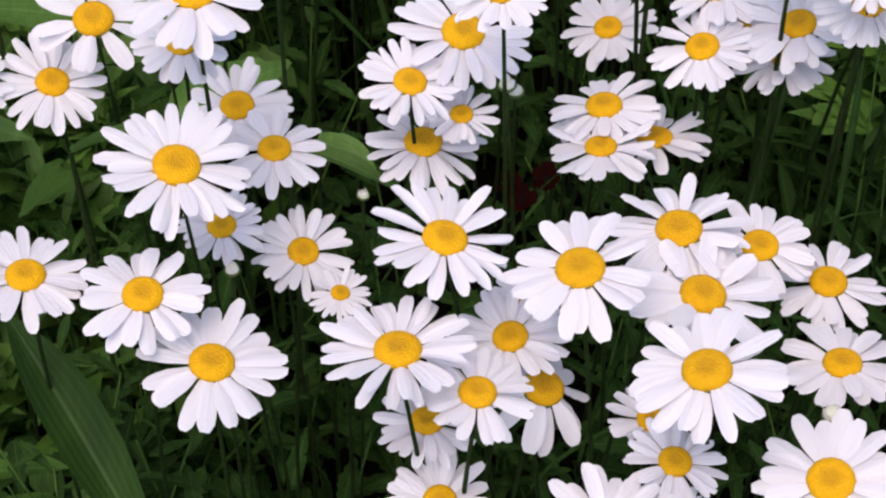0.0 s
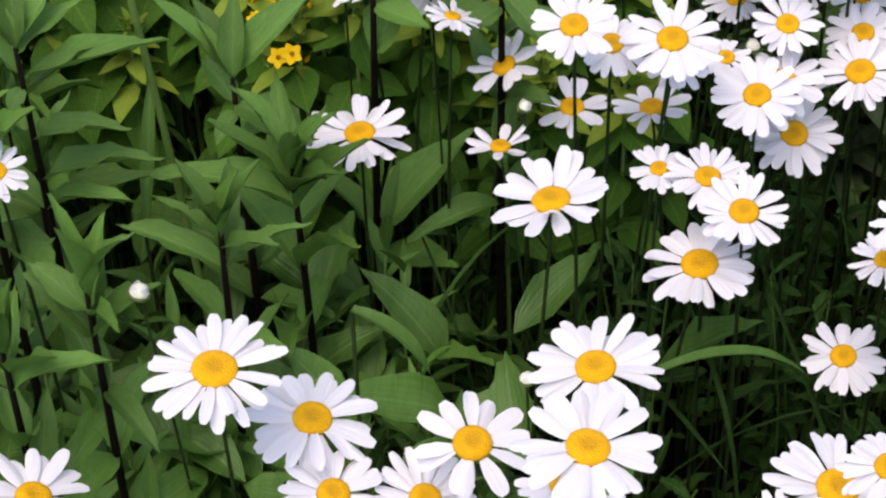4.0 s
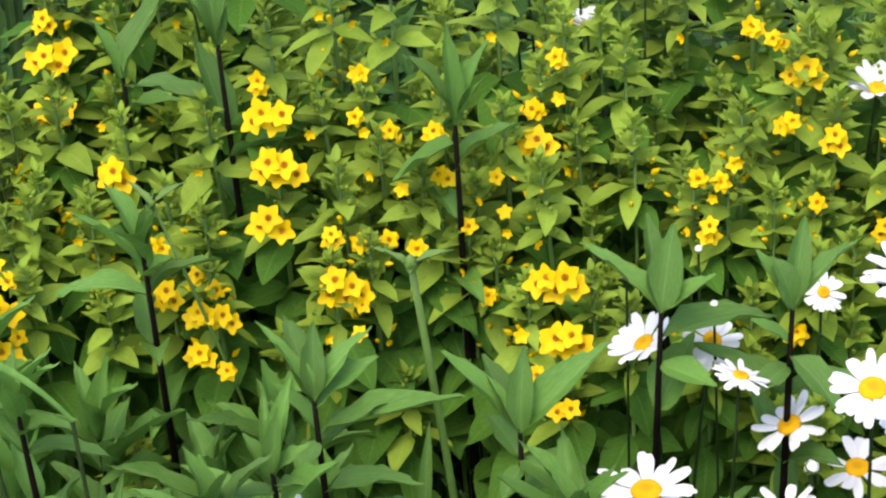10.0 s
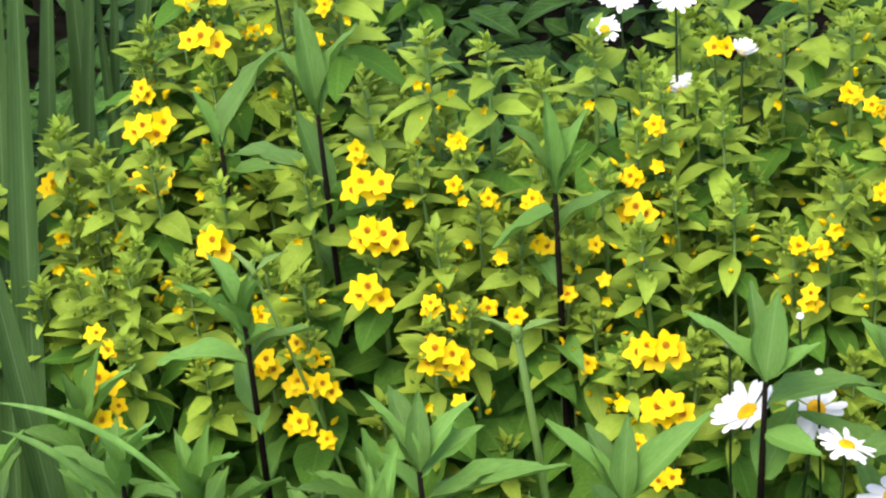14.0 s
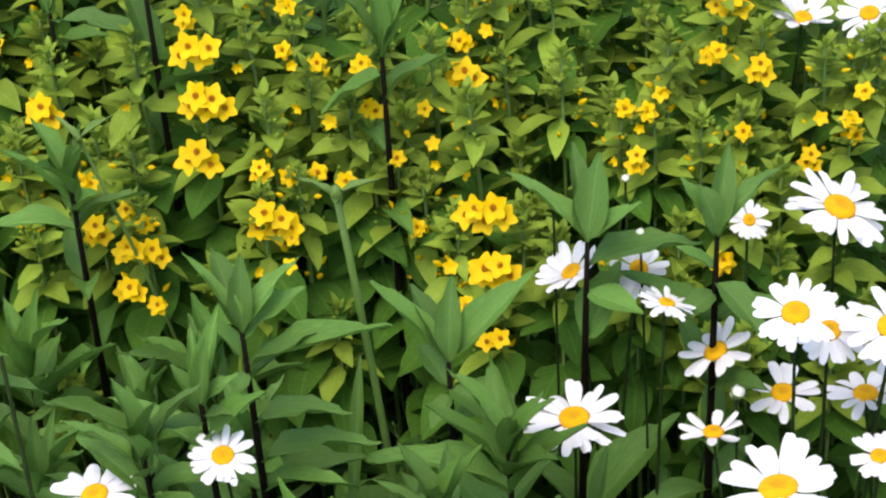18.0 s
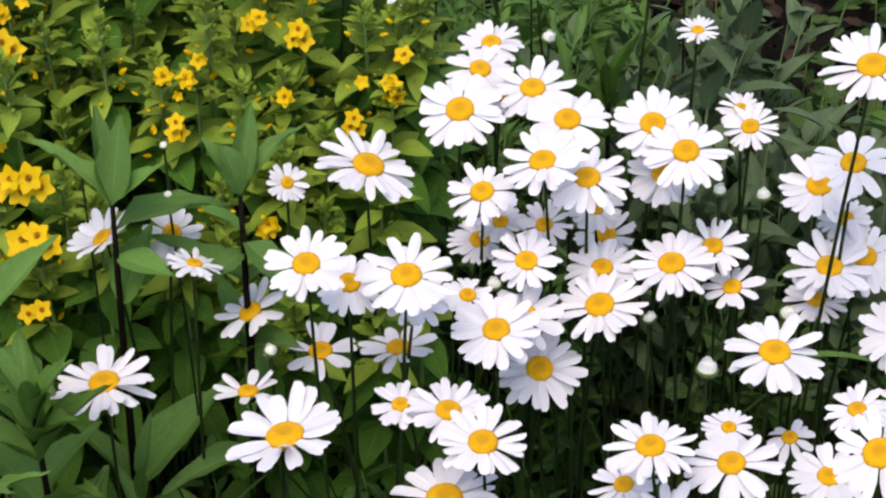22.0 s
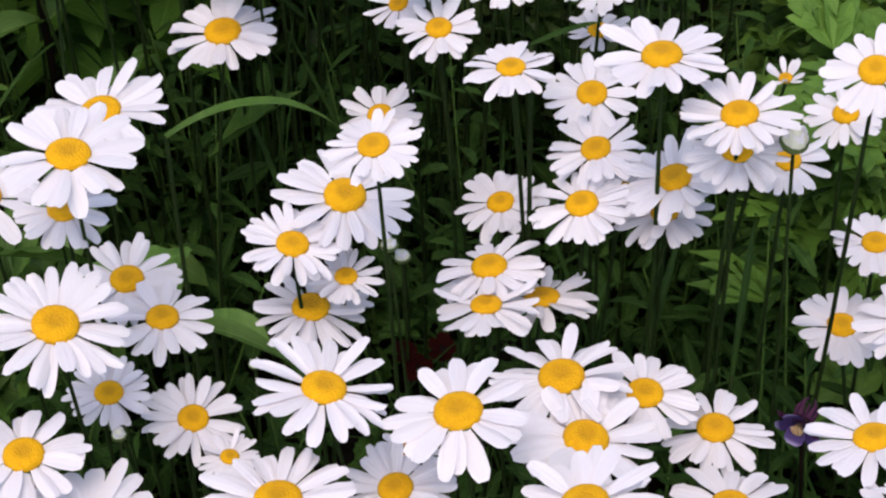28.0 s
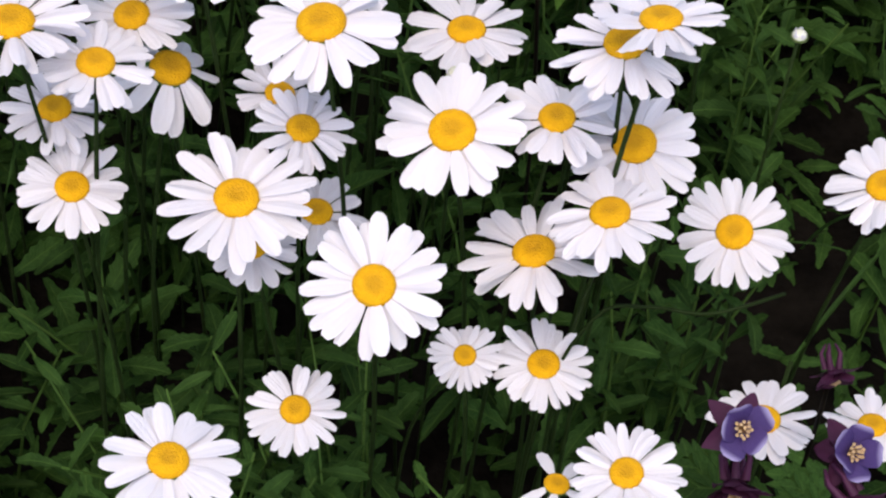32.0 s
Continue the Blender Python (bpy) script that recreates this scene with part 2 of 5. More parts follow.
def blade(rng, outline, wide, fold=0.15, curl=0.2, steps=7, wave=0.0, cols=2, aspect=0.4):
    """A leaf or petal of length 1 along +Y: half width outline(s) * wide, folded on its midrib, bent down by curl.
    aspect: its later width by its length, so that the fold keeps its angle."""
    vs, fs = [], []
    across = 2 * cols + 1
    for i in range(steps + 1):
        s = 1 - (1 - i / steps) ** 1.35
        a = curl * s
        y = math.sin(a) / curl if abs(curl) > 1e-4 else s
        z = -(1 - math.cos(a)) / curl if abs(curl) > 1e-4 else 0
        w = max(outline(s) * wide, 0.002)
        for j in range(across):
            u = (j - cols) / cols
            vs.append((u * w, y + wave * rng.uniform(-1, 1) * abs(u) * 0.3, z + aspect * w * abs(u) * (fold * 2 * abs(u) ** 0.3 + wave * 2 * rng.uniform(-1, 1)), u, s))
    for i in range(steps):
        for j in range(across - 1):
            k = i * across + j
            fs.append((k, k + 1, k + across + 1, k + across))
    return vs, fs


def tube(points, radii, sides=6):
    """A tapered tube along a line of points."""
    vs, fs = [], []
    pts = [Vector(p) for p in points]
    for i, p in enumerate(pts):
        d = (pts[min(i + 1, len(pts) - 1)] - pts[max(i - 1, 0)]).normalized()
        a = d.orthogonal().normalized()
        if i == 0:
            first = a
        a = (first - d * first.dot(d)).normalized()
        b = d.cross(a)
        for k in range(sides):
            c = 2 * math.pi * k / sides
            vs.append(p + (a * math.cos(c) + b * math.sin(c)) * radii[i])
    for i in range(len(pts) - 1):
        for k in range(sides):
            q = (k + 1) % sides
            fs.append((i * sides + k, i * sides + q, (i + 1) * sides + q, (i + 1) * sides + k))
    fs.append(tuple(range((len(pts) - 1) * sides, len(pts) * sides)))
    return vs, fs


def dome(profile, sides=14):
    """A turned form: radius and height pairs from the rim to the top."""
    vs, fs = [], []
    for rad, h in profile:
        for k in range(sides):
            c = 2 * math.pi * k / sides
            vs.append((rad * math.cos(c), rad * math.sin(c), h))
    for i in range(len(profile) - 1):
        for k in range(sides):
            q = (k + 1) % sides
            fs.append((i * sides + k, i * sides + q, (i + 1) * sides + q, (i + 1) * sides + k))
    fs.append(tuple(range((len(profile) - 1) * sides, len(profile) * sides)))
    return vs, fs


def joined(pieces):
    """Several (verts, faces, matrix) as one list of verts and faces."""
    vs, fs = [], []
    for v, fa, m in pieces:
        k = len(vs)
        vs += [(*(m @ Vector(p[:3])), *p[3:]) for p in v]
        fs += [tuple(i + k for i in q) for q in fa]
    return vs, fs


def turn(loc, tilt=0, azimuth=0, spin=0):
    """A pose whose +Z leans by tilt degrees from the vertical towards azimuth."""
    a = radians(azimuth)
    axis = Vector((-math.sin(a), math.cos(a), 0))
    return Matrix.Translation(loc) @ Matrix.Rotation(radians(tilt), 4, axis) @ Matrix.Rotation(radians(spin), 4, "Z")


def outward(loc, heading, rise, length, wide=None, roll=0):
    """A blade's pose: it leaves loc towards heading (degrees), rising by rise degrees, at that length."""
    return (Matrix.Translation(loc) @ Matrix.Rotation(radians(heading - 90), 4, "Z") @ Matrix.Rotation(radians(rise), 4, "X")
            @ Matrix.Rotation(radians(roll), 4, "Y") @ Matrix.Diagonal((wide or length, length, length, 1)))


rng = random.Random(11)
petal_line = lambda s: (0.30 + 0.70 * min(1, s / 0.45) ** 0.8) * (1 if s < 0.72 else max(0.05, 1 - ((s - 0.72) / 0.30) ** 2.2) ** 0.5)
notch_line = lambda s: petal_line(min(s, 0.985))
ovate = lambda s: max(0.0, math.sin(math.pi * min(1, s) ** 0.72)) ** 0.8
lance = lambda s: max(0.0, math.sin(math.pi * min(1, s) ** 0.8)) ** 0.9
strap = lambda s: min(1, 0.55 + s * 1.2) * (1 if s < 0.6 else max(0.01, 1 - ((s - 0.6) / 0.4) ** 1.8))
blunt = lambda s: 0.8 + 0.2 * s


def oblong(s):
    """A spoon-shaped leaf, widest past its middle, with coarse teeth on every second step of twelve."""
    step = round(12 * (1 - (1 - min(1, s)) ** (1 / 1.35)))
    return (0.22 + 0.78 * math.sin(math.pi * min(1, s) ** 1.5) ** 0.8 if s < 0.985 else 0.1) * (1.0 if step % 2 else 0.76)


PETALS = []
for k in range(6):
    v, fa = blade(rng, petal_line if k % 3 else notch_line, 0.5, -0.16 + 0.05 * k, 0.05 + 0.06 * k, 8, 0.03, 2, 0.45)
    PETALS.append(mesh_of("petal", v, fa))
OVATES = [mesh_of("leaf", *blade(rng, ovate, 0.5, 0.25, 0.3 + 0.2 * k, 6, 0.10)) for k in range(4)]
LANCES = [mesh_of("leaf", *blade(rng, lance, 0.5, 0.35, 0.15 + 0.28 * k, 9, 0.15, 2, 0.30)) for k in range(5)]
DISCS = mesh_of("disc", *dome([(0.92, -0.10), (1.0, 0.05), (0.97, 0.22), (0.84, 0.38), (0.62, 0.47), (0.40, 0.49), (0.22, 0.45), (0.08, 0.42)], 16))
CUPS = mesh_of("calyx", *dome([(0.30, -0.55), (0.75, -0.40), (1.0, -0.16), (0.98, -0.04)], 10))


def stem_line(x0, y0, x1, y1, z1, sway, steps=7):
    """From the ground at x0, y0 to the top, rising upright at first and bending to it."""
    line = []
    for i in range(steps + 1):
        s = i / steps
        line.append((x0 + (x1 - x0) * s ** 1.6 + sway[0] * math.sin(math.pi * s), y0 + (y1 - y0) * s ** 1.6 + sway[1] * math.sin(math.pi * s), z1 * s))
    return line


# ---- ground ----
gv, gf = [], []
steps = [-400, -60, -12] + [-5 + 0.25 * i for i in range(41)] + [12, 60, 400]
for yy in steps:
    for xx in steps:
        near = abs(xx) < 6 and abs(yy) < 6
        gv.append((xx, yy, noise.noise((xx * 2.1, yy * 2.1, 0)) * 0.03 if near else 0))
for i in range(len(steps) - 1):
    for j in range(len(steps) - 1):
        k = i * len(steps) + j
        gf.append((k, k + 1, k + len(steps) + 1, k + len(steps)))
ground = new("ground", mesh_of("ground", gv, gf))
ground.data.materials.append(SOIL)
tagged(ground, "dark damp garden soil of the flower bed, blackened further for shade between plants", "soil", kind="structure")


# ---- daisies ----
def daisy(x, y, z, width, tilt, azimuth, count, droop):
    r = random.Random(round(x * 7919 + y * 104729 + z * 1299709))
    if droop < -0.3:
        label = "half-closed white daisy with its petals raised in a cup"
    elif droop > 0.6:
        label = "white daisy with drooping petals round a yellow disc"
    elif count < 14:
        label = "white daisy with few, gappy petals and a yellow disc"
    elif tilt > 55:
        label = "white daisy turned sideways, seen from its rim"
    elif width < 0.05:
        label = "small white daisy with a yellow disc on a thin stem"
    else:
        label = "open white daisy with a domed yellow disc on a green stem"
    bx, by = x + r.uniform(-0.03, 0.03), y + r.uniform(0.0, 0.05)
    root = thing("daisy", bx, by, 0.0, label, "daisy", "daisies of the bed")
    head = turn((x - bx, y - by, z), tilt, azimuth, r.uniform(0, 360))
    back = head @ Vector((0, 0, -0.10 * width))
    line = stem_line(0, 0, back.x, back.y, back.z, (r.uniform(-0.02, 0.02), r.uniform(-0.01, 0.02)))
    part("stem", mesh_of("stem", *tube(line, [0.0016] * 7 + [0.0012], 6)), STEM, root)
    rad = width * r.uniform(0.145, 0.165)
    part("disc", DISCS, DISC, root, head @ Matrix.Diagonal((rad, rad, rad * r.uniform(0.75, 1.0), 1)))
    part("calyx", CUPS, CALYX, root, head @ Matrix.Diagonal((rad, rad, rad, 1)))
    length = width * 0.5 - rad * 0.75
    for k in range(count):
        ang = 360 * (k + r.uniform(-0.38, 0.38)) / count
        rise = 9 - droop * 55 + r.gauss(0, 7) + (4 if k % 2 else -3)
        ln = length * r.uniform(0.84, 1.08)
        wd = width * r.uniform(0.84, 1.14) * min(0.146, 2.60 / count)
        a = radians(ang)
        at = Vector((math.cos(a) * rad * 0.72, math.sin(a) * rad * 0.72, (0.05 if k % 2 else -0.03) * rad))
        part("petal", PETALS[r.randrange(6)], PETAL, root, head @ outward(at, ang, rise, ln, wd, r.uniform(-16, 16)))
    for k in range(r.randint(0, 1) if z > 0.5 else 0):
        s = r.uniform(0.3, 0.7)
        i = int(s * 7)
        part("leaf", LANCES[r.randrange(5)], HERB, root, outward(line[i], r.uniform(0, 360), r.uniform(20, 60), r.uniform(0.035, 0.06), r.uniform(0.010, 0.016)))
    return root


daisy(0.013, 0.973, 0.658, 0.093, 10, -68, 26, 0.14)
daisy(-0.258, 0.969, 0.616, 0.079, 15, -40, 24, 0.01)
daisy(-0.156, 0.821, 0.697, 0.093, 11, -38, 25, 0.01)
daisy(0.001, 0.793, 0.664, 0.090, 11, 14, 26, 0.05)
daisy(0.080, 0.771, 0.663, 0.093, 6, -174, 20, 0.15)
daisy(0.147, 0.843, 0.614, 0.092, 5, 168, 26, 0.15)
daisy(-0.136, 0.736, 0.618, 0.093, 8, 2, 21, 0.12)
daisy(-0.026, 0.727, 0.642, 0.091, 7, 83, 26, 0.00)
daisy(0.149, 0.703, 0.655, 0.093, 9, 176, 21, 0.17)
daisy(0.108, 0.971, 0.591, 0.080, 10, 131, 24, 0.18)
daisy(-0.356, 1.311, 0.643, 0.084, 4, -148, 25, 0.04)
daisy(-0.085, 1.535, 0.766, 0.077, 25, -102, 20, 0.07)
daisy(-0.015, 1.460, 0.765, 0.074, 17, -134, 20, 0.07)
daisy(0.102, 1.491, 0.758, 0.075, 22, -102, 24, 0.14)
daisy(0.230, 1.410, 0.888, 0.080, 13, -125, 26, 0.06)
daisy(-0.013, 1.394, 0.604, 0.078, 29, -80, 23, 0.14)
daisy(0.171, 1.346, 0.665, 0.082, 9, -98, 20, 0.19)
daisy(0.282, 1.417, 0.631, 0.071, 53, -101, 24, 0.16)
daisy(-0.192, 1.166, 0.717, 0.093, 9, 159, 19, -0.14)
daisy(-0.054, 1.230, 0.662, 0.071, 12, -87, 21, 0.02)
daisy(-0.083, 1.228, 0.607, 0.090, 7, -113, 23, 0.07)
daisy(-0.388, 0.955, 0.742, 0.093, 8, -25, 26, 0.09)
daisy(-0.339, 1.002, 0.650, 0.093, 11, -27, 22, 0.17)
daisy(-0.146, 0.895, 0.766, 0.092, 6, -24, 20, 0.04)
daisy(0.217, 0.976, 0.762, 0.087, 6, 143, 21, 0.07)
daisy(0.185, 1.076, 0.655, 0.067, 15, -108, 22, 0.14)
daisy(0.263, 0.942, 0.740, 0.077, 7, 177, 25, 0.03)
daisy(0.224, 0.671, 0.592, 0.093, 13, -134, 21, 0.14)
daisy(0.096, 0.655, 0.560, 0.093, 5, -82, 23, 0.01)
daisy(0.171, 0.592, 0.552, 0.086, 23, -101, 22, 0.09)
daisy(0.276, 0.640, 0.509, 0.093, 15, 137, 25, 0.01)
daisy(0.312, 0.619, 0.571, 0.079, 13, 134, 21, 0.20)
daisy(0.428, 0.702, 0.434, 0.081, 22, -132, 26, 0.08)
daisy(0.050, 0.438, 0.628, 0.070, 3, 6, 20, 0.17)
daisy(0.126, 0.593, 0.424, 0.064, 9, -97, 24, 0.17)
daisy(0.215, 1.116, 0.760, 0.073, 23, -133, 23, 0.14)
daisy(-0.150, 1.040, 0.683, 0.092, 7, -136, 23, 0.08)
daisy(-0.159, 1.487, 0.739, 0.086, 17, -20, 24, 0.19)
daisy(-0.188, 1.292, 0.777, 0.066, 16, -97, 22, 0.04)
daisy(0.236, 0.621, 0.430, 0.049, 15, -111, 24, 0.17)
daisy(0.310, 0.492, 0.489, 0.069, 9, -153, 26, 0.07)
daisy(-0.002, 0.706, 0.517, 0.070, 12, -70, 22, 0.07)
daisy(-0.010, 0.749, 0.541, 0.066, 3, -80, 23, 0.05)
daisy(0.020, 0.713, 0.620, 0.072, 3, 30, 22, 0.13)
daisy(0.041, 0.774, 0.594, 0.074, 8, -147, 24, 0.15)
daisy(0.062, 0.762, 0.558, 0.085, 14, -21, 13, 0.75)
daisy(0.153, 0.751, 0.420, 0.070, 4, -4, 22, 0.05)
daisy(0.128, 0.742, 0.552, 0.059, 7, 3, 23, 0.07)
daisy(0.139, 0.705, 0.561, 0.064, 7, -47, 25, 0.09)
daisy(0.248, 0.777, 0.563, 0.082, 8, 117, 21, 0.11)
daisy(0.317, 0.666, 0.666, 0.085, 8, 164, 26, 0.10)
daisy(0.331, 0.655, 0.696, 0.076, 17, 105, 25, 0.08)
daisy(0.338, 0.676, 0.564, 0.085, 17, -143, 24, 0.13)
daisy(0.285, 0.610, 0.430, 0.068, 9, -136, 26, 0.17)
daisy(0.279, 0.520, 0.434, 0.055, 10, 62, 6, 0.20)
daisy(0.202, 0.855, 0.584, 0.075, 4, -96, 21, 0.15)
daisy(0.248, 0.846, 0.558, 0.077, 0, -64, 23, 0.20)
daisy(0.158, 0.793, 0.611, 0.093, 6, -4, 20, 0.06)
daisy(0.318, 0.737, 0.664, 0.081, 12, 113, 20, 0.08)
daisy(0.413, 0.811, 0.594, 0.064, 7, -160, 20, 0.12)
daisy(0.399, 0.813, 0.662, 0.084, 5, -116, 20, 0.07)
daisy(-0.091, 0.871, 0.559, 0.070, 13, -61, 26, 0.02)
daisy(-0.176, 0.765, 0.646, 0.079, 6, -43, 20, 0.11)
daisy(-0.250, 0.790, 0.633, 0.077, 5, 22, 24, 0.07)
daisy(-0.021, 0.933, 0.653, 0.069, 11, -41, 26, 0.03)
daisy(0.012, 0.935, 0.621, 0.050, 4, -79, 24, 0.07)
daisy(-0.013, 0.939, 0.590, 0.084, 2, 4, 24, 0.10)
daisy(0.125, 1.141, 0.500, 0.075, 11, -161, 20, 0.07)
daisy(0.104, 0.934, 0.591, 0.075, 11, 105, 20, 0.07)
daisy(0.144, 0.969, 0.562, 0.078, 17, 101, 22, 0.13)
daisy(-0.317, 0.952, 0.633, 0.074, 13, -52, 23, 0.20)
daisy(-0.401, 0.876, 0.553, 0.062, 17, -48, 25, 0.08)
daisy(-0.328, 0.701, 0.671, 0.093, 15, -10, 24, 0.12)
daisy(-0.227, 0.984, 0.659, 0.084, 12, -64, 12, 0.20)
daisy(0.034, 1.225, 0.523, 0.069, 16, -112, 23, 0.19)
daisy(-0.485, 0.951, 0.552, 0.093, 0, 112, 25, 0.12)
daisy(-0.248, 1.344, 0.611, 0.057, 6, 87, 9, -0.25)
daisy(-0.251, 1.401, 0.649, 0.064, 27, -163, 12, 0.00)
daisy(-0.290, 1.381, 0.711, 0.047, 17, 40, 21, 0.10)
daisy(-0.195, 1.403, 0.609, 0.064, 9, -93, 12, -0.10)
daisy(-0.129, 1.392, 0.623, 0.066, 4, 139, 12, 0.05)
daisy(-0.162, 1.341, 0.725, 0.060, 20, -73, 20, 0.15)
daisy(-0.116, 1.321, 0.748, 0.079, 11, -99, 22, 0.12)
daisy(-0.589, 1.141, 0.729, 0.052, 15, -69, 22, 0.07)
daisy(-0.233, 1.527, 0.694, 0.038, 41, -59, 20, 0.00)
daisy(0.022, 1.472, 0.742, 0.072, 17, -94, 20, 0.18)
daisy(-0.064, 1.476, 0.723, 0.064, 20, -122, 26, 0.16)
daisy(-0.067, 1.508, 0.653, 0.055, 16, -92, 25, 0.13)
daisy(-0.026, 1.433, 0.685, 0.060, 19, -88, 23, 0.08)
daisy(-0.012, 1.486, 0.685, 0.050, 22, -117, 22, 0.09)
daisy(0.037, 1.462, 0.659, 0.064, 19, -115, 20, 0.14)
daisy(0.094, 1.454, 0.671, 0.076, 16, -125, 26, 0.09)
daisy(0.129, 1.480, 0.671, 0.064, 18, -134, 25, 0.11)
daisy(0.146, 1.458, 0.646, 0.054, 17, -125, 12, 0.05)
daisy(0.035, 1.418, 0.653, 0.077, 18, -132, 25, 0.05)
daisy(0.068, 1.195, 0.693, 0.069, 6, -140, 25, 0.19)
daisy(0.129, 1.210, 0.666, 0.074, 11, -133, 20, 0.20)
daisy(0.052, 1.221, 0.633, 0.053, 17, -131, 26, 0.02)
daisy(0.290, 1.383, 0.583, 0.062, 14, -99, 20, 0.14)
daisy(0.206, 1.233, 0.637, 0.067, 11, -153, 23, 0.03)
daisy(0.190, 1.343, 0.581, 0.046, 15, -125, 10, 0.45)
daisy(0.209, 1.265, 0.569, 0.054, 7, -119, 15, 0.00)
daisy(0.357, 1.551, 0.747, 0.041, 22, -143, 24, 0.02)
daisy(0.219, 1.528, 0.703, 0.076, 17, -109, 20, 0.09)
daisy(0.227, 1.474, 0.658, 0.075, 14, -111, 23, 0.07)
daisy(0.258, 1.495, 0.654, 0.075, 19, -93, 21, 0.14)
daisy(0.220, 1.479, 0.620, 0.058, 11, -114, 24, 0.06)
daisy(0.076, 1.526, 0.762, 0.073, 25, -101, 21, 0.05)
daisy(0.162, 1.574, 0.732, 0.051, 23, -120, 26, 0.06)
daisy(0.087, 1.519, 0.717, 0.064, 24, -92, 26, 0.07)
daisy(0.044, 1.579, 0.612, 0.058, 21, -122, 25, 0.00)
daisy(-0.119, 1.280, 0.655, 0.050, 9, -81, 20, 0.02)
daisy(-0.063, 1.658, 0.761, 0.060, 15, -98, 21, 0.08)
daisy(-0.071, 1.608, 0.763, 0.061, 20, -77, 20, 0.16)
daisy(-0.025, 1.574, 0.765, 0.075, 13, -92, 20, 0.17)
daisy(0.116, 1.633, 0.792, 0.038, 8, -129, 26, 0.04)
daisy(0.156, 1.604, 0.731, 0.044, 16, -81, 25, 0.10)
daisy(-0.200, 1.728, 0.778, 0.060, 8, -60, 17, -0.55)
daisy(-0.141, 1.737, 0.781, 0.062, 20, -109, 24, 0.14)
daisy(0.266, 0.953, 0.703, 0.071, 16, -131, 25, 0.17)
daisy(0.313, 1.011, 0.643, 0.061, 13, -104, 23, 0.19)
daisy(0.184, 1.029, 0.644, 0.070, 15, -152, 24, 0.04)
daisy(0.233, 0.990, 0.649, 0.081, 15, -166, 20, 0.01)
daisy(0.035, 0.918, 0.746, 0.064, 11, -146, 23, 0.13)
daisy(0.389, 1.164, 0.557, 0.064, 13, -142, 22, 0.18)
daisy(0.340, 0.927, 0.783, 0.069, 18, -128, 23, 0.09)
daisy(0.386, 1.024, 0.552, 0.064, 7, -136, 20, 0.07)
daisy(0.361, 0.989, 0.505, 0.072, 6, -103, 21, 0.11)
daisy(-0.082, 1.272, 0.657, 0.067, 8, -67, 26, 0.06)
daisy(0.081, 1.166, 0.649, 0.065, 8, -106, 20, 0.07)
daisy(0.126, 1.036, 0.711, 0.065, 4, 126, 20, 0.14)
daisy(-0.048, 1.351, 0.676, 0.077, 15, -108, 21, 0.02)
daisy(-0.138, 0.971, 0.592, 0.076, 8, -80, 25, 0.05)
daisy(-0.141, 0.864, 0.593, 0.059, 10, -59, 25, 0.00)
daisy(0.171, 0.985, 0.633, 0.075, 13, -162, 23, 0.18)
daisy(0.236, 1.474, 0.761, 0.073, 17, -116, 13, 0.10)
daisy(-0.066, 0.839, 0.556, 0.042, 9, -3, 25, 0.09)
daisy(-0.160, 0.919, 0.703, 0.065, 12, -86, 21, 0.19)
daisy(-0.354, 0.834, 0.441, 0.058, 8, 11, 22, 0.00)
daisy(0.075, 1.665, 0.841, 0.041, 23, -119, 21, 0.12)
daisy(-0.026, 1.713, 0.830, 0.046, 24, 20, 13, -0.85)
daisy(0.289, 0.683, 0.584, 0.074, 5, 165, 22, 0.12)
daisy(0.105, 0.673, 0.488, 0.063, 5, 65, 18, 0.12)
daisy(0.431, 0.585, 0.384, 0.075, 11, 120, 19, 0.12)
daisy(0.503, 0.575, 0.383, 0.064, 11, 119, 21, 0.12)
daisy(0.501, 0.663, 0.525, 0.077, 18, 162, 21, 0.12)
daisy(0.387, 0.932, 0.564, 0.070, 15, -166, 19, 0.12)
daisy(-0.110, 0.924, 0.600, 0.074, 2, -10, 21, 0.12)
daisy(0.049, 0.809, 0.589, 0.044, 4, 137, 18, 0.12)
daisy(0.229, 0.994, 0.616, 0.071, 12, -147, 21, 0.12)
daisy(0.203, 1.028, 0.605, 0.062, 8, -116, 18, 0.12)
daisy(-0.532, 0.959, 0.592, 0.090, 15, 10, 19, 0.12)
daisy(0.229, 1.284, 0.660, 0.051, 13, -139, 22, 0.12)
daisy(-0.053, 1.618, 0.731, 0.047, 18, -80, 19, 0.12)
daisy(-0.027, 1.400, 0.653, 0.073, 14, -84, 18, 0.12)
daisy(-0.112, 1.362, 0.699, 0.061, 17, -58, 18, 0.12)
daisy(-0.049, 1.496, 0.680, 0.046, 17, -104, 19, 0.12)
daisy(0.031, 1.531, 0.673, 0.052, 17, -87, 19, 0.12)
daisy(0.132, 1.273, 0.648, 0.041, 11, -98, 21, 0.12)
daisy(0.245, 1.536, 0.665, 0.051, 17, -109, 21, 0.12)
daisy(0.321, 1.082, 0.658, 0.034, 11, -147, 9, -0.70)
daisy(0.005, 1.531, 0.761, 0.075, 17, -89, 19, 0.12)
daisy(-0.073, 1.408, 0.667, 0.044, 15, -70, 20, 0.12)
daisy(-0.525, 1.767, 0.907, 0.041, 23, -70, 19, 0.12)
daisy(-0.477, 1.794, 0.895, 0.042, 23, -78, 19, 0.12)
daisy(0.089, 1.539, 0.702, 0.066, 18, -105, 18, 0.12)
daisy(-0.107, 0.613, 0.506, 0.090, 14, 34, 20, 0.12)
daisy(-0.470, 1.786, 0.800, 0.046, 14, 120, 16, -0.70)
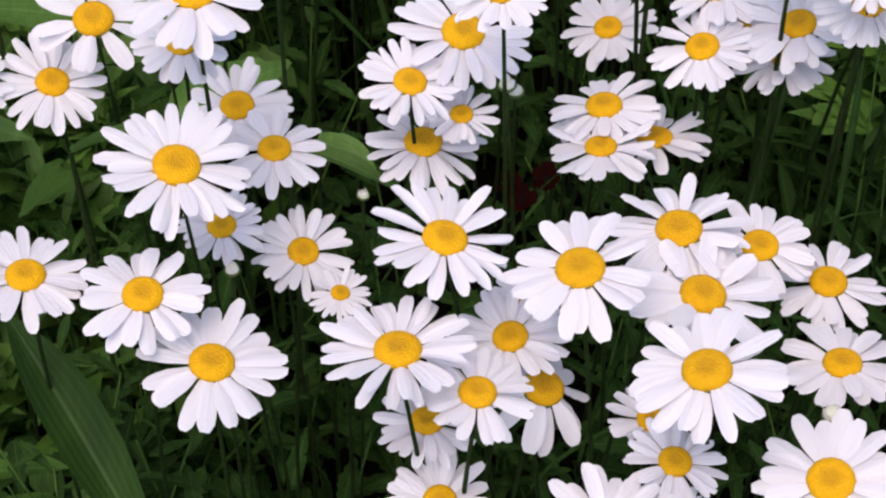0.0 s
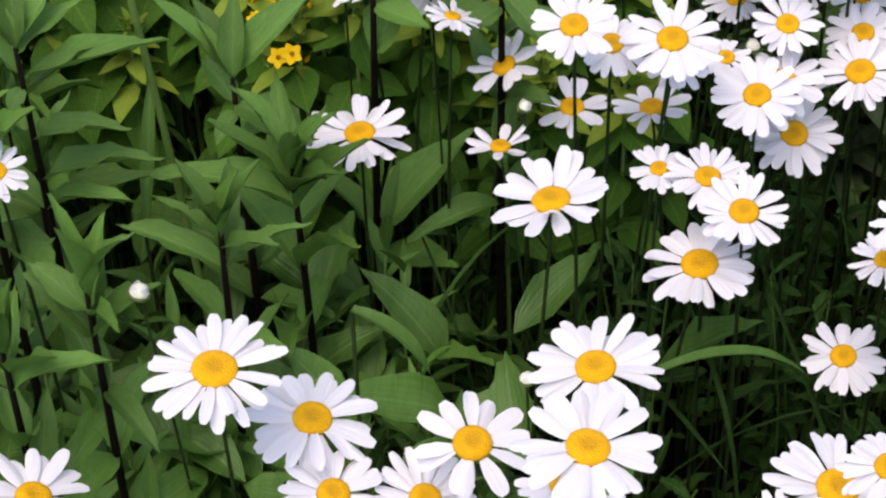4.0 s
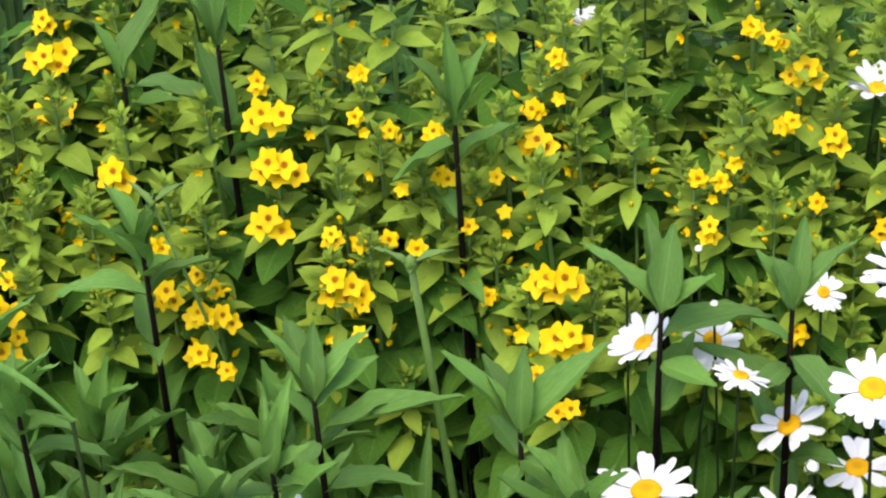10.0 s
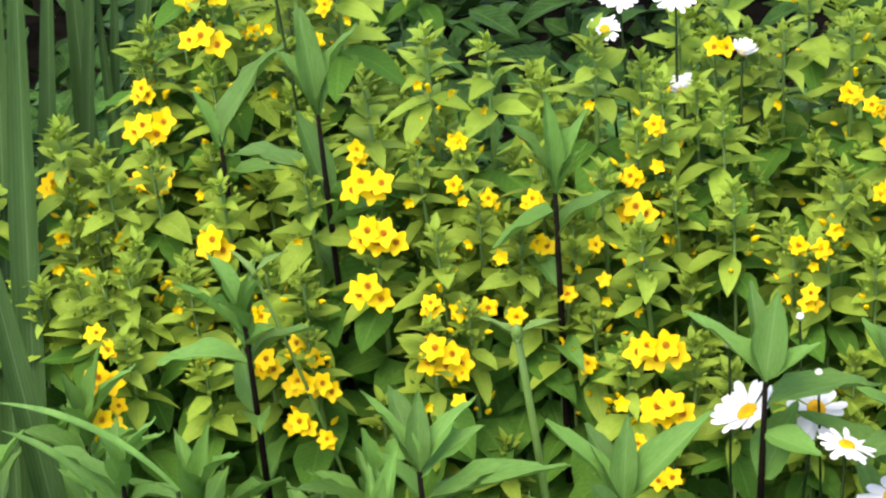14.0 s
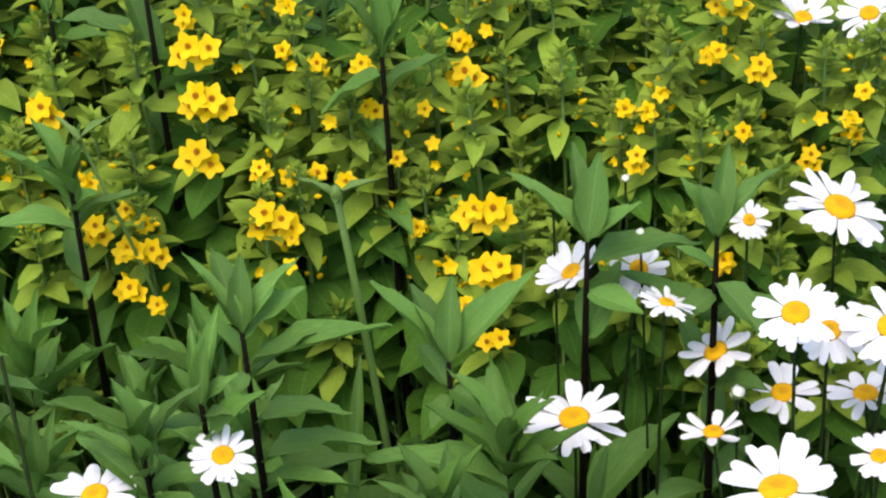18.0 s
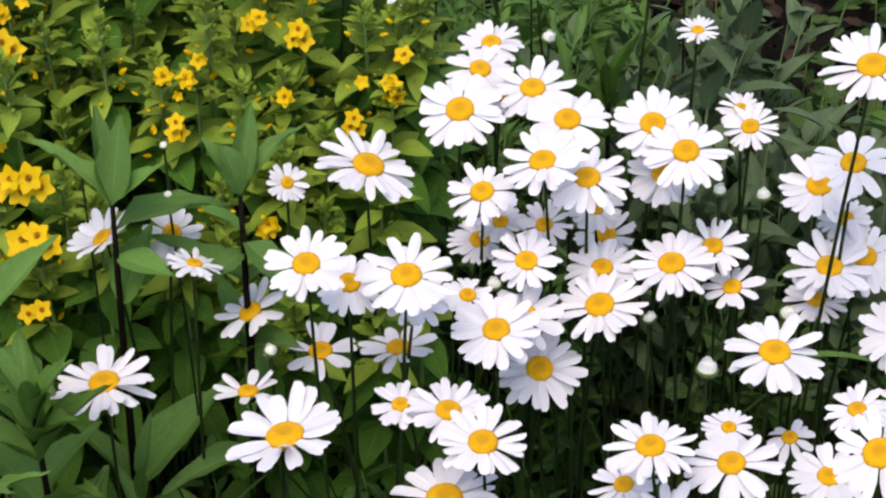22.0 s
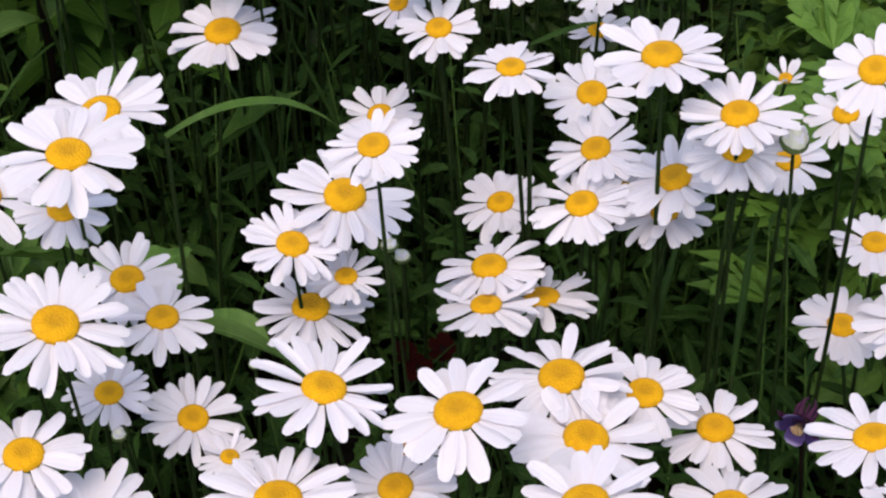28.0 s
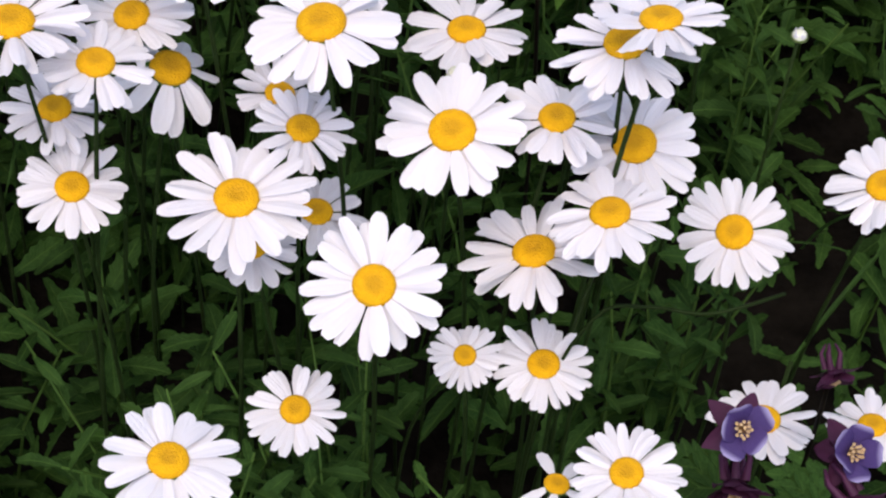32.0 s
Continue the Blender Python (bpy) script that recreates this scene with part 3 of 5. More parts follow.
daisy(-0.415, 1.789, 0.840, 0.034, 14, 30, 14, -0.75)
daisy(-0.535, 1.742, 0.884, 0.032, 23, -90, 19, 0.12)
daisy(-0.821, 1.676, 0.953, 0.033, 26, -52, 21, 0.12)
daisy(-0.684, 1.120, 0.699, 0.071, 10, -120, 20, 0.10)
daisy(-0.371, 1.419, 0.707, 0.062, 30, -165, 18, -0.25)
daisy(-0.318, 1.439, 0.700, 0.052, 45, -60, 15, 0.10)

BUDS = mesh_of("bud", *dome([(0.25, -0.75), (0.70, -0.55), (0.88, -0.1), (0.80, 0.3), (0.50, 0.58), (0.1, 0.66)], 10))
INCURVED = [mesh_of("petal", *blade(random.Random(60 + k), petal_line, 0.5, 0.3, -0.9, 5, 0.05, 1, 0.5)) for k in range(3)]
SEPALS = mesh_of("calyx", *dome([(0.20, -0.85), (0.72, -0.66), (1.02, -0.25), (1.04, -0.02)], 12))


def daisy_bud(x, y, z, width):
    r = random.Random(round(x * 7919 + y * 104729))
    root = thing("daisy_bud", x, y, 0.0, "closed white daisy bud on a thin green stem", "flower bud", "daisy buds")
    m = turn((0, 0, z), r.uniform(0, 25), r.uniform(0, 360))
    scale = Matrix.Diagonal((width / 2, width / 2, width / 2, 1))
    part("bud", BUDS, BUD, root, m @ scale)
    for k in range(8):
        a = k * 0.785
        part("petal", INCURVED[r.randrange(3)], PETAL, root, m @ scale @ outward((math.cos(a) * 0.64, math.sin(a) * 0.64, -0.35), k * 45, 64 + r.uniform(-10, 16), 1.15 * r.uniform(0.8, 1.15), 0.66, r.uniform(-15, 15)))
    part("calyx", SEPALS, CALYX, root, m @ Matrix.Diagonal((width / 2, width / 2, width / 2, 1)))
    part("stem", mesh_of("stem", *tube(stem_line(r.uniform(-0.02, 0.02), 0.02, 0, 0, z - width * 0.4, (0.004, 0)), [0.0012] * 8)), STEM, root)


daisy_bud(0.049, 0.988, 0.589, 0.012)
daisy_bud(-0.054, 0.935, 0.543, 0.009)
daisy_bud(-0.334, 0.957, 0.564, 0.010)
daisy_bud(-0.475, 1.081, 0.680, 0.017)
daisy_bud(-0.196, 1.037, 0.670, 0.012)
daisy_bud(0.450, 0.737, 0.587, 0.011)
daisy_bud(0.300, 0.946, 0.715, 0.019)
daisy_bud(-0.012, 1.676, 0.758, 0.014)
daisy_bud(-0.340, 1.541, 0.720, 0.008)
daisy_bud(-0.132, 2.016, 0.696, 0.015)
daisy_bud(-0.031, 1.844, 0.767, 0.015)
daisy_bud(-0.232, 1.366, 0.635, 0.011)
daisy_bud(0.116, 1.313, 0.673, 0.018)
daisy_bud(0.187, 1.407, 0.658, 0.015)
daisy_bud(0.234, 1.113, 0.727, 0.017)
daisy_bud(0.133, 1.501, 0.714, 0.012)
daisy_bud(0.173, 1.526, 0.694, 0.014)
daisy_bud(-0.230, 1.361, 0.641, 0.012)
daisy_bud(-0.052, 1.425, 0.667, 0.013)
daisy_bud(0.078, 1.428, 0.635, 0.010)
daisy_bud(0.348, 1.435, 0.657, 0.012)
daisy_bud(-0.132, 0.829, 0.592, 0.010)
daisy_bud(0.235, 0.732, 0.573, 0.014)
daisy_bud(0.041, 0.938, 0.646, 0.012)
daisy_bud(-0.388, 1.441, 0.758, 0.009)
daisy_bud(-0.316, 1.428, 0.745, 0.008)
daisy_bud(0.076, 1.426, 0.635, 0.011)


# ---- yellow loosestrife ----
def star(open_by, seed):
    """A five-petalled cup of width 1, its broad pointed petals overlapping at the base; open_by: how flat it lies."""
    r = random.Random(seed)
    pieces = []
    for k in range(5):
        v, fa = blade(r, star_line, 0.5, 0.10, -0.55 * (1 - open_by) + 0.25, 5, 0.05, 1, 0.5)
        pieces.append((v, fa, outward((0, 0, 0.006 * (k % 2)), k * 72 + r.uniform(-6, 6), 34 - 26 * open_by + r.uniform(-6, 6), 0.52 * r.uniform(0.94, 1.06), 0.41)))
    return mesh_of("floret", *joined(pieces))


def pistil():
    """The floret's centre: a ring of stained petal bases round a raised bunch of anthers."""
    vs, fs = dome([(0.120, 0.045), (0.105, 0.055), (0.08, 0.03), (0.04, 0.03)], 9)
    pieces = [(vs, fs, Matrix.Identity(4))]
    for k in range(5):
        a = k * 1.257 + 0.3
        pieces.append((*tube([(0, 0, 0.02), (math.cos(a) * 0.05, math.sin(a) * 0.05, 0.12), (math.cos(a) * 0.07, math.sin(a) * 0.07, 0.17)], [0.016, 0.018, 0.03], 5), Matrix.Identity(4)))
    return mesh_of("throat", *joined(pieces))


star_line = lambda s: max(0.0, math.sin(math.pi * min(1, 0.12 + 0.88 * s) ** 0.86)) ** 0.75
pointed = lambda s: max(0.0, math.sin(math.pi * min(1, s) ** 0.70)) ** 0.85
STARS = [star(q, 300 + k) for k, q in enumerate((0.9, 0.7, 0.5, 0.8, 0.25))]
THROATS = pistil()
POINTED = [mesh_of("leaf", *blade(random.Random(310 + k), pointed, 0.5, 0.16, 0.25 + 0.16 * k, 7, 0.07, 2, 0.42)) for k in range(5)]


def budding(r):
    """A stem's tip: tiers of small pointed leaves round clusters of round buds, its top at the origin."""
    pieces, knob = [], dome([(0.35, -0.85), (0.95, -0.2), (0.85, 0.4), (0.3, 0.95)], 6)
    knob = ([(*p, 0.5, 0.3) for p in knob[0]], knob[1])
    tiers = ((0.0, 0.015, 56, 5), (-0.010, 0.021, 38, 5), (-0.023, 0.028, 26, 5), (-0.041, 0.038, 12, 4), (-0.066, 0.048, 0, 4))
    for t, (z, size, rise, leaves) in enumerate(tiers):
        for q in range(leaves):
            v, fa = blade(r, pointed, 0.5, 0.2, r.uniform(0.0, 0.7), 5, 0.08, 1)
            ln = size * r.uniform(0.7, 1.2)
            pieces.append((v, fa, outward((r.uniform(-0.002, 0.002), r.uniform(-0.002, 0.002), z + r.uniform(-0.005, 0.005)), q * 360 / leaves + t * 45 + r.uniform(-24, 24), rise + r.uniform(-18, 18), ln, ln * r.uniform(0.40, 0.54), r.uniform(-20, 20))))
        for q in range(0 if t == 0 else 5):
            a, d = r.uniform(0, 6.28), (0.005 + 0.004 * min(t, 4)) * r.uniform(0.5, 1.2)
            w = r.uniform(0.0014, 0.0026)
            pieces.append((*knob, turn((math.cos(a) * d, math.sin(a) * d, z + r.uniform(0.001, 0.013)), 35, math.degrees(a)) @ Matrix.Diagonal((w, w, w * 1.5, 1))))
    return mesh_of("tip", *joined(pieces))


def showing(r):
    """Closed yellow buds standing out between the upper leaves of a stem whose top is at the origin."""
    pieces, drop = [], dome([(0.25, -1.0), (0.8, -0.5), (0.9, 0.0), (0.5, 0.7), (0.1, 1.2)], 6)
    for q in range(r.randint(3, 7)):
        a, d, z = r.uniform(0, 6.28), r.uniform(0.012, 0.024), r.choice((-0.022, -0.045, -0.074, -0.105)) + r.uniform(0, 0.008)
        w = r.uniform(0.0020, 0.0034)
        pieces.append((*drop, turn((math.cos(a) * d, math.sin(a) * d, z), r.uniform(20, 70), math.degrees(a)) @ Matrix.Diagonal((w, w, w * 1.7, 1))))
    return mesh_of("bud_spray", *joined(pieces))


BUDDING = [budding(random.Random(90 + k)) for k in range(8)]
SHOWING = [showing(random.Random(190 + k)) for k in range(6)]


def whorls(r, root, top, low, gap=0.058):
    """Rings of four broad pointed leaves up one stem, each ring turned against the last, the upper ones smaller."""
    z, spin = low, r.uniform(0, 90)
    while z < top - 0.075:
        far = (top - z) / max(0.05, top - low)
        size = 0.044 + 0.032 * min(1, far * 1.6)
        for q in range(4):
            part("leaf", POINTED[r.randrange(5)], LEAF, root,
                 outward((0, 0, z + r.uniform(-0.004, 0.004)), spin + q * 90 + r.uniform(-12, 12), r.uniform(-32, 10), size * r.uniform(0.80, 1.16), size * r.uniform(0.46, 0.60), r.uniform(-12, 12)))
        z += gap * r.uniform(0.88, 1.12)
        spin += 45
    tagged(part("tip", BUDDING[r.randrange(8)], TIP, root, Matrix.Translation((0, 0, top)) @ Matrix.Rotation(r.uniform(0, 6.28), 4, "Z")), kind="stuff")


def loosestrife(x, y, top, clusters):
    r = random.Random(round(x * 7919 + y * 104729))
    root = thing("loosestrife", x, y, 0.0, "yellow loosestrife stem with star flowers in whorls of leaves", "loosestrife", "flowering loosestrife stems")
    part("stem", mesh_of("stem", *tube(stem_line(r.uniform(-0.02, 0.02), 0.02, 0, 0, top, (0.004, 0.004)), [0.0026] * 7 + [0.0014], 5)), STALK, root)
    whorls(r, root, top, max(0.25, top - 0.24))
    if r.random() < 0.6:
        tagged(part("bud_spray", SHOWING[r.randrange(6)], GOLD, root, Matrix.Translation((0, 0, top))), "closed yellow buds", kind="stuff")
    for cx, cy, cz, count, wide in clusters:
        for k in range(count):
            row = k % 2 if count > 3 else 0
            u = (k - (count - 1) / 2) / max(1, count - 1)
            dx = u * max(0.0, wide - 0.018) * r.uniform(0.9, 1.1)
            dz = (r.uniform(-0.003, 0.003) + (0.009 if row else -0.006) + (0.010 if count == 3 and k == 1 else 0)) if count > 1 else 0
            small = wide < 0.0145 and count == 1
            size = (max(0.012, wide) if count == 1 else min(0.026, max(0.018, wide * 0.75))) * r.uniform(0.94, 1.1)
            m = turn((cx - x + dx, cy - y - 0.004 * (1 - abs(u)) - 0.005 * row, cz + dz), r.uniform(42, 64) if not small else r.uniform(70, 105), -90 + u * 46 + r.uniform(-14, 14) if not small else -90 + r.uniform(-70, 70), r.uniform(0, 72))
            fl = part("floret", STARS[4 if small else r.randrange(4)], GOLD, root, m @ Matrix.Diagonal((size, size, size, 1)))
            if size > 0.0165:
                part("throat", THROATS, THROAT, fl, label="orange throat of the floret")


loosestrife(-0.927, 1.751, 0.980, [(-0.927, 1.719, 0.921, 2, 0.021), (-0.909, 1.724, 0.919, 3, 0.048), (-0.922, 1.744, 0.817, 1, 0.019)])
loosestrife(-0.792, 1.757, 0.959, [(-0.792, 1.725, 0.912, 2, 0.018), (-0.764, 1.710, 0.903, 1, 0.013), (-0.799, 1.711, 0.882, 2, 0.016)])
loosestrife(-0.861, 1.784, 0.940, [(-0.861, 1.752, 0.909, 1, 0.016), (-0.850, 1.732, 0.880, 1, 0.013), (-0.870, 1.734, 0.879, 2, 0.022)])
loosestrife(-0.901, 1.720, 0.929, [(-0.901, 1.688, 0.889, 3, 0.042)])
loosestrife(-0.680, 1.655, 0.916, [(-0.680, 1.623, 0.886, 1, 0.010), (-0.654, 1.629, 0.876, 1, 0.012), (-0.647, 1.616, 0.838, 2, 0.022)])
loosestrife(-0.626, 1.665, 0.906, [(-0.626, 1.633, 0.858, 1, 0.012)])
loosestrife(-0.537, 1.701, 0.900, [(-0.537, 1.669, 0.848, 1, 0.010)])
loosestrife(-0.438, 1.842, 0.899, [(-0.438, 1.810, 0.844, 2, 0.029)])
loosestrife(-0.725, 1.605, 0.898, [(-0.725, 1.573, 0.843, 3, 0.020), (-0.714, 1.558, 0.816, 4, 0.047)])
loosestrife(-0.479, 1.701, 0.856, [(-0.479, 1.669, 0.834, 2, 0.020), (-0.473, 1.643, 0.803, 1, 0.015)])
loosestrife(-0.967, 1.715, 0.884, [(-0.967, 1.683, 0.833, 3, 0.027), (-0.956, 1.664, 0.804, 4, 0.049)])
loosestrife(-0.844, 1.741, 0.859, [(-0.844, 1.709, 0.824, 1, 0.011)])
loosestrife(-0.317, 1.798, 0.873, [(-0.317, 1.766, 0.823, 2, 0.018), (-0.312, 1.766, 0.821, 2, 0.021), (-0.291, 1.753, 0.817, 2, 0.026), (-0.292, 1.753, 0.817, 2, 0.016)])
loosestrife(-0.645, 1.619, 0.829, [(-0.645, 1.587, 0.809, 2, 0.015), (-0.613, 1.581, 0.802, 2, 0.015), (-0.635, 1.575, 0.799, 1, 0.013)])
loosestrife(-0.262, 1.738, 0.838, [(-0.262, 1.706, 0.807, 3, 0.033), (-0.276, 1.706, 0.803, 1, 0.018)])
loosestrife(-0.378, 1.797, 0.861, [(-0.378, 1.765, 0.804, 1, 0.013)])
loosestrife(-0.680, 1.595, 0.827, [(-0.680, 1.563, 0.802, 1, 0.010), (-0.704, 1.538, 0.780, 5, 0.047)])
loosestrife(-0.496, 1.670, 0.821, [(-0.496, 1.638, 0.799, 2, 0.020), (-0.493, 1.638, 0.799, 2, 0.020), (-0.490, 1.618, 0.773, 3, 0.033)])
loosestrife(-0.575, 1.619, 0.821, [(-0.575, 1.587, 0.795, 3, 0.025), (-0.546, 1.589, 0.785, 1, 0.011), (-0.563, 1.560, 0.772, 2, 0.025)])
loosestrife(-0.772, 1.555, 0.829, [(-0.772, 1.523, 0.782, 1, 0.011)])
loosestrife(-0.272, 1.705, 0.829, [(-0.272, 1.673, 0.778, 2, 0.020), (-0.278, 1.673, 0.776, 2, 0.023)])
loosestrife(-0.623, 1.577, 0.796, [(-0.623, 1.545, 0.775, 1, 0.012), (-0.596, 1.545, 0.762, 1, 0.017), (-0.606, 1.524, 0.728, 2, 0.019)])
loosestrife(-0.233, 1.682, 0.795, [(-0.233, 1.650, 0.773, 3, 0.027), (-0.244, 1.623, 0.728, 2, 0.015)])
loosestrife(-0.313, 1.642, 0.806, [(-0.313, 1.610, 0.769, 1, 0.014), (-0.316, 1.609, 0.767, 1, 0.015), (-0.346, 1.599, 0.762, 2, 0.018), (-0.326, 1.600, 0.759, 2, 0.020), (-0.332, 1.589, 0.744, 1, 0.012)])
loosestrife(-0.897, 1.653, 0.785, [(-0.897, 1.621, 0.761, 1, 0.013)])
loosestrife(-0.519, 1.609, 0.813, [(-0.519, 1.577, 0.760, 1, 0.017), (-0.529, 1.557, 0.748, 1, 0.011), (-0.509, 1.557, 0.737, 1, 0.015)])
loosestrife(-1.048, 1.661, 0.803, [(-1.048, 1.629, 0.760, 3, 0.033)])
loosestrife(-0.959, 1.681, 0.786, [(-0.959, 1.649, 0.753, 4, 0.049)])
loosestrife(-1.006, 1.646, 0.784, [(-1.006, 1.614, 0.752, 1, 0.014)])
loosestrife(-0.460, 1.643, 0.776, [(-0.460, 1.611, 0.750, 1, 0.013)])
loosestrife(-0.867, 1.592, 0.789, [(-0.867, 1.560, 0.749, 3, 0.034)])
loosestrife(-0.142, 1.703, 0.780, [(-0.142, 1.671, 0.747, 2, 0.020), (-0.152, 1.648, 0.728, 2, 0.023), (-0.150, 1.648, 0.718, 3, 0.023)])
loosestrife(-1.022, 1.604, 0.763, [(-1.022, 1.572, 0.742, 2, 0.019), (-1.037, 1.559, 0.735, 1, 0.013), (-1.018, 1.545, 0.720, 1, 0.013)])
loosestrife(-0.709, 1.543, 0.783, [(-0.709, 1.511, 0.741, 3, 0.037)])
loosestrife(-0.651, 1.533, 0.787, [(-0.651, 1.501, 0.737, 3, 0.024), (-0.628, 1.508, 0.730, 2, 0.020), (-0.635, 1.477, 0.701, 5, 0.046)])
loosestrife(-0.539, 1.574, 0.754, [(-0.539, 1.542, 0.733, 2, 0.018), (-0.503, 1.537, 0.730, 1, 0.010), (-0.539, 1.517, 0.699, 1, 0.010), (-0.526, 1.515, 0.690, 1, 0.014)])
loosestrife(-0.971, 1.620, 0.756, [(-0.971, 1.588, 0.731, 2, 0.019), (-0.967, 1.560, 0.712, 1, 0.013)])
loosestrife(-0.477, 1.560, 0.785, [(-0.477, 1.528, 0.726, 1, 0.013), (-0.456, 1.503, 0.704, 5, 0.048)])
loosestrife(-0.178, 1.682, 0.778, [(-0.178, 1.650, 0.725, 1, 0.015), (-0.185, 1.637, 0.689, 3, 0.024)])
loosestrife(-0.810, 1.527, 0.761, [(-0.810, 1.495, 0.723, 2, 0.025)])
loosestrife(-0.350, 1.602, 0.751, [(-0.350, 1.570, 0.721, 1, 0.012), (-0.333, 1.572, 0.720, 3, 0.022)])
loosestrife(-0.582, 1.555, 0.777, [(-0.582, 1.523, 0.719, 2, 0.019)])
loosestrife(-0.991, 1.577, 0.737, [(-0.991, 1.545, 0.716, 2, 0.016)])
loosestrife(-0.767, 1.504, 0.754, [(-0.767, 1.472, 0.712, 2, 0.012), (-0.748, 1.462, 0.706, 2, 0.015), (-0.792, 1.459, 0.692, 3, 0.027)])
loosestrife(-0.957, 1.502, 0.735, [(-0.957, 1.470, 0.710, 2, 0.023), (-0.942, 1.463, 0.695, 2, 0.020), (-0.944, 1.440, 0.674, 3, 0.036)])
loosestrife(-0.890, 1.543, 0.737, [(-0.890, 1.511, 0.709, 1, 0.011), (-0.859, 1.493, 0.670, 1, 0.015), (-0.877, 1.507, 0.669, 2, 0.026)])
loosestrife(-0.248, 1.636, 0.736, [(-0.248, 1.604, 0.702, 1, 0.010)])
loosestrife(-0.755, 1.465, 0.722, [(-0.755, 1.433, 0.696, 3, 0.029), (-0.737, 1.444, 0.687, 3, 0.029), (-0.753, 1.418, 0.662, 3, 0.029), (-0.731, 1.418, 0.652, 2, 0.017)])
loosestrife(-0.620, 1.505, 0.733, [(-0.620, 1.473, 0.688, 1, 0.017), (-0.621, 1.459, 0.668, 1, 0.015)])
loosestrife(-0.518, 1.540, 0.711, [(-0.518, 1.508, 0.684, 2, 0.014)])
loosestrife(-0.648, 1.482, 0.726, [(-0.648, 1.450, 0.666, 1, 0.011)])
loosestrife(-0.483, 1.507, 0.697, [(-0.483, 1.475, 0.666, 1, 0.015), (-0.445, 1.474, 0.664, 5, 0.044), (-0.468, 1.458, 0.643, 2, 0.019)])
loosestrife(-0.928, 1.465, 0.700, [(-0.928, 1.433, 0.656, 2, 0.018), (-0.936, 1.415, 0.646, 3, 0.033)])
loosestrife(-0.253, 1.578, 0.687, [(-0.253, 1.546, 0.642, 2, 0.020), (-0.257, 1.546, 0.638, 2, 0.017)])
loosestrife(-0.443, 1.477, 0.644, [(-0.443, 1.445, 0.618, 2, 0.029)])


# Leafy loosestrife stems without open flowers, in a few shapes
def canopy(x, y):
    """How high the loosestrife stands at a place of the plan."""
    front = min(1.0, max(0.0, (y - 1.36) / 0.40))
    return 0.56 + 0.30 * front ** 0.8 + 0.05 * max(0.0, -0.6 - x) * 2 - 0.06 * max(0.0, x + 0.35) * 3


def leafy(r):
    """The whorls of one stem below its tip, hung from the tip's height at the origin."""
    ring, z, spin = [], -0.085, r.uniform(0, 90)
    while z > -0.25:
        size = 0.042 + 0.034 * min(1, -z * 3.0)
        for q in range(4):
            v, fa = blade(r, pointed, 0.5, 0.16, r.uniform(0.2, 0.9), 6, 0.07, 1, 0.42)
            ring.append((v, fa, outward((0, 0, z + r.uniform(-0.004, 0.004)), spin + q * 90 + r.uniform(-12, 12), r.uniform(-32, 10), size * r.uniform(0.80, 1.16), size * r.uniform(0.46, 0.60), r.uniform(-12, 12))))
        z -= 0.058 * r.uniform(0.88, 1.12)
        spin += 45
    return mesh_of("foliage", *joined(ring))


LEAFY = [leafy(random.Random(50 + k)) for k in range(10)]
SHOOT_STEM = mesh_of("stem", *tube([(0.012, 0.010, 0), (0.005, 0.003, 0.4), (0, 0, 0.99)], [0.0030, 0.0026, 0.0015], 5))
r = random.Random(77)
spots = []
for i in range(25):
    for j in range(17):
        x = -1.26 + 0.0545 * i + r.uniform(-0.022, 0.022) + (0.031 if j % 2 else 0)
        y = 1.40 + 0.0535 * j + r.uniform(-0.022, 0.022)
        if x > -0.10 - 0.25 * max(0, 1.62 - y) - 0.35 * max(0.0, y - 1.75) or (x < -1.0 and y > 1.62) or (x > -0.72 and y < 1.47) or (x < -0.86 and y < 1.50) or y > (1.83 if -0.76 < x < -0.50 else 1.98)\
                or (abs(x + 0.755) < 0.034 and 1.36 < y < 1.57) or (abs(x + 0.553) < 0.030 and 1.40 < y < 1.53):
            continue
        spots.append((x, y))
r.shuffle(spots)
for x, y in spots[:370]:
    h = canopy(x, y) + r.uniform(-0.10, 0.02)
    root = thing("loosestrife_shoot", x, y, 0, "leafy green loosestrife shoot with pale buds at its tip", "loosestrife", "leafy loosestrife shoots")
    k = r.randrange(10)
    m = Matrix.Translation((0, 0, h)) @ Matrix.Rotation(r.uniform(0, 6.28), 4, "Z")
    part("stem", SHOOT_STEM, STALK, root, Matrix.Diagonal((1, 1, h, 1)))
    tagged(part("foliage", LEAFY[k], LEAF, root, m), kind="stuff")
    tagged(part("tip", BUDDING[k % 8], TIP, root, m), kind="stuff")
    if y > 1.5 and r.random() < 0.25:
        tagged(part("bud_spray", SHOWING[r.randrange(6)], GOLD, root, m), "closed yellow buds", kind="stuff")


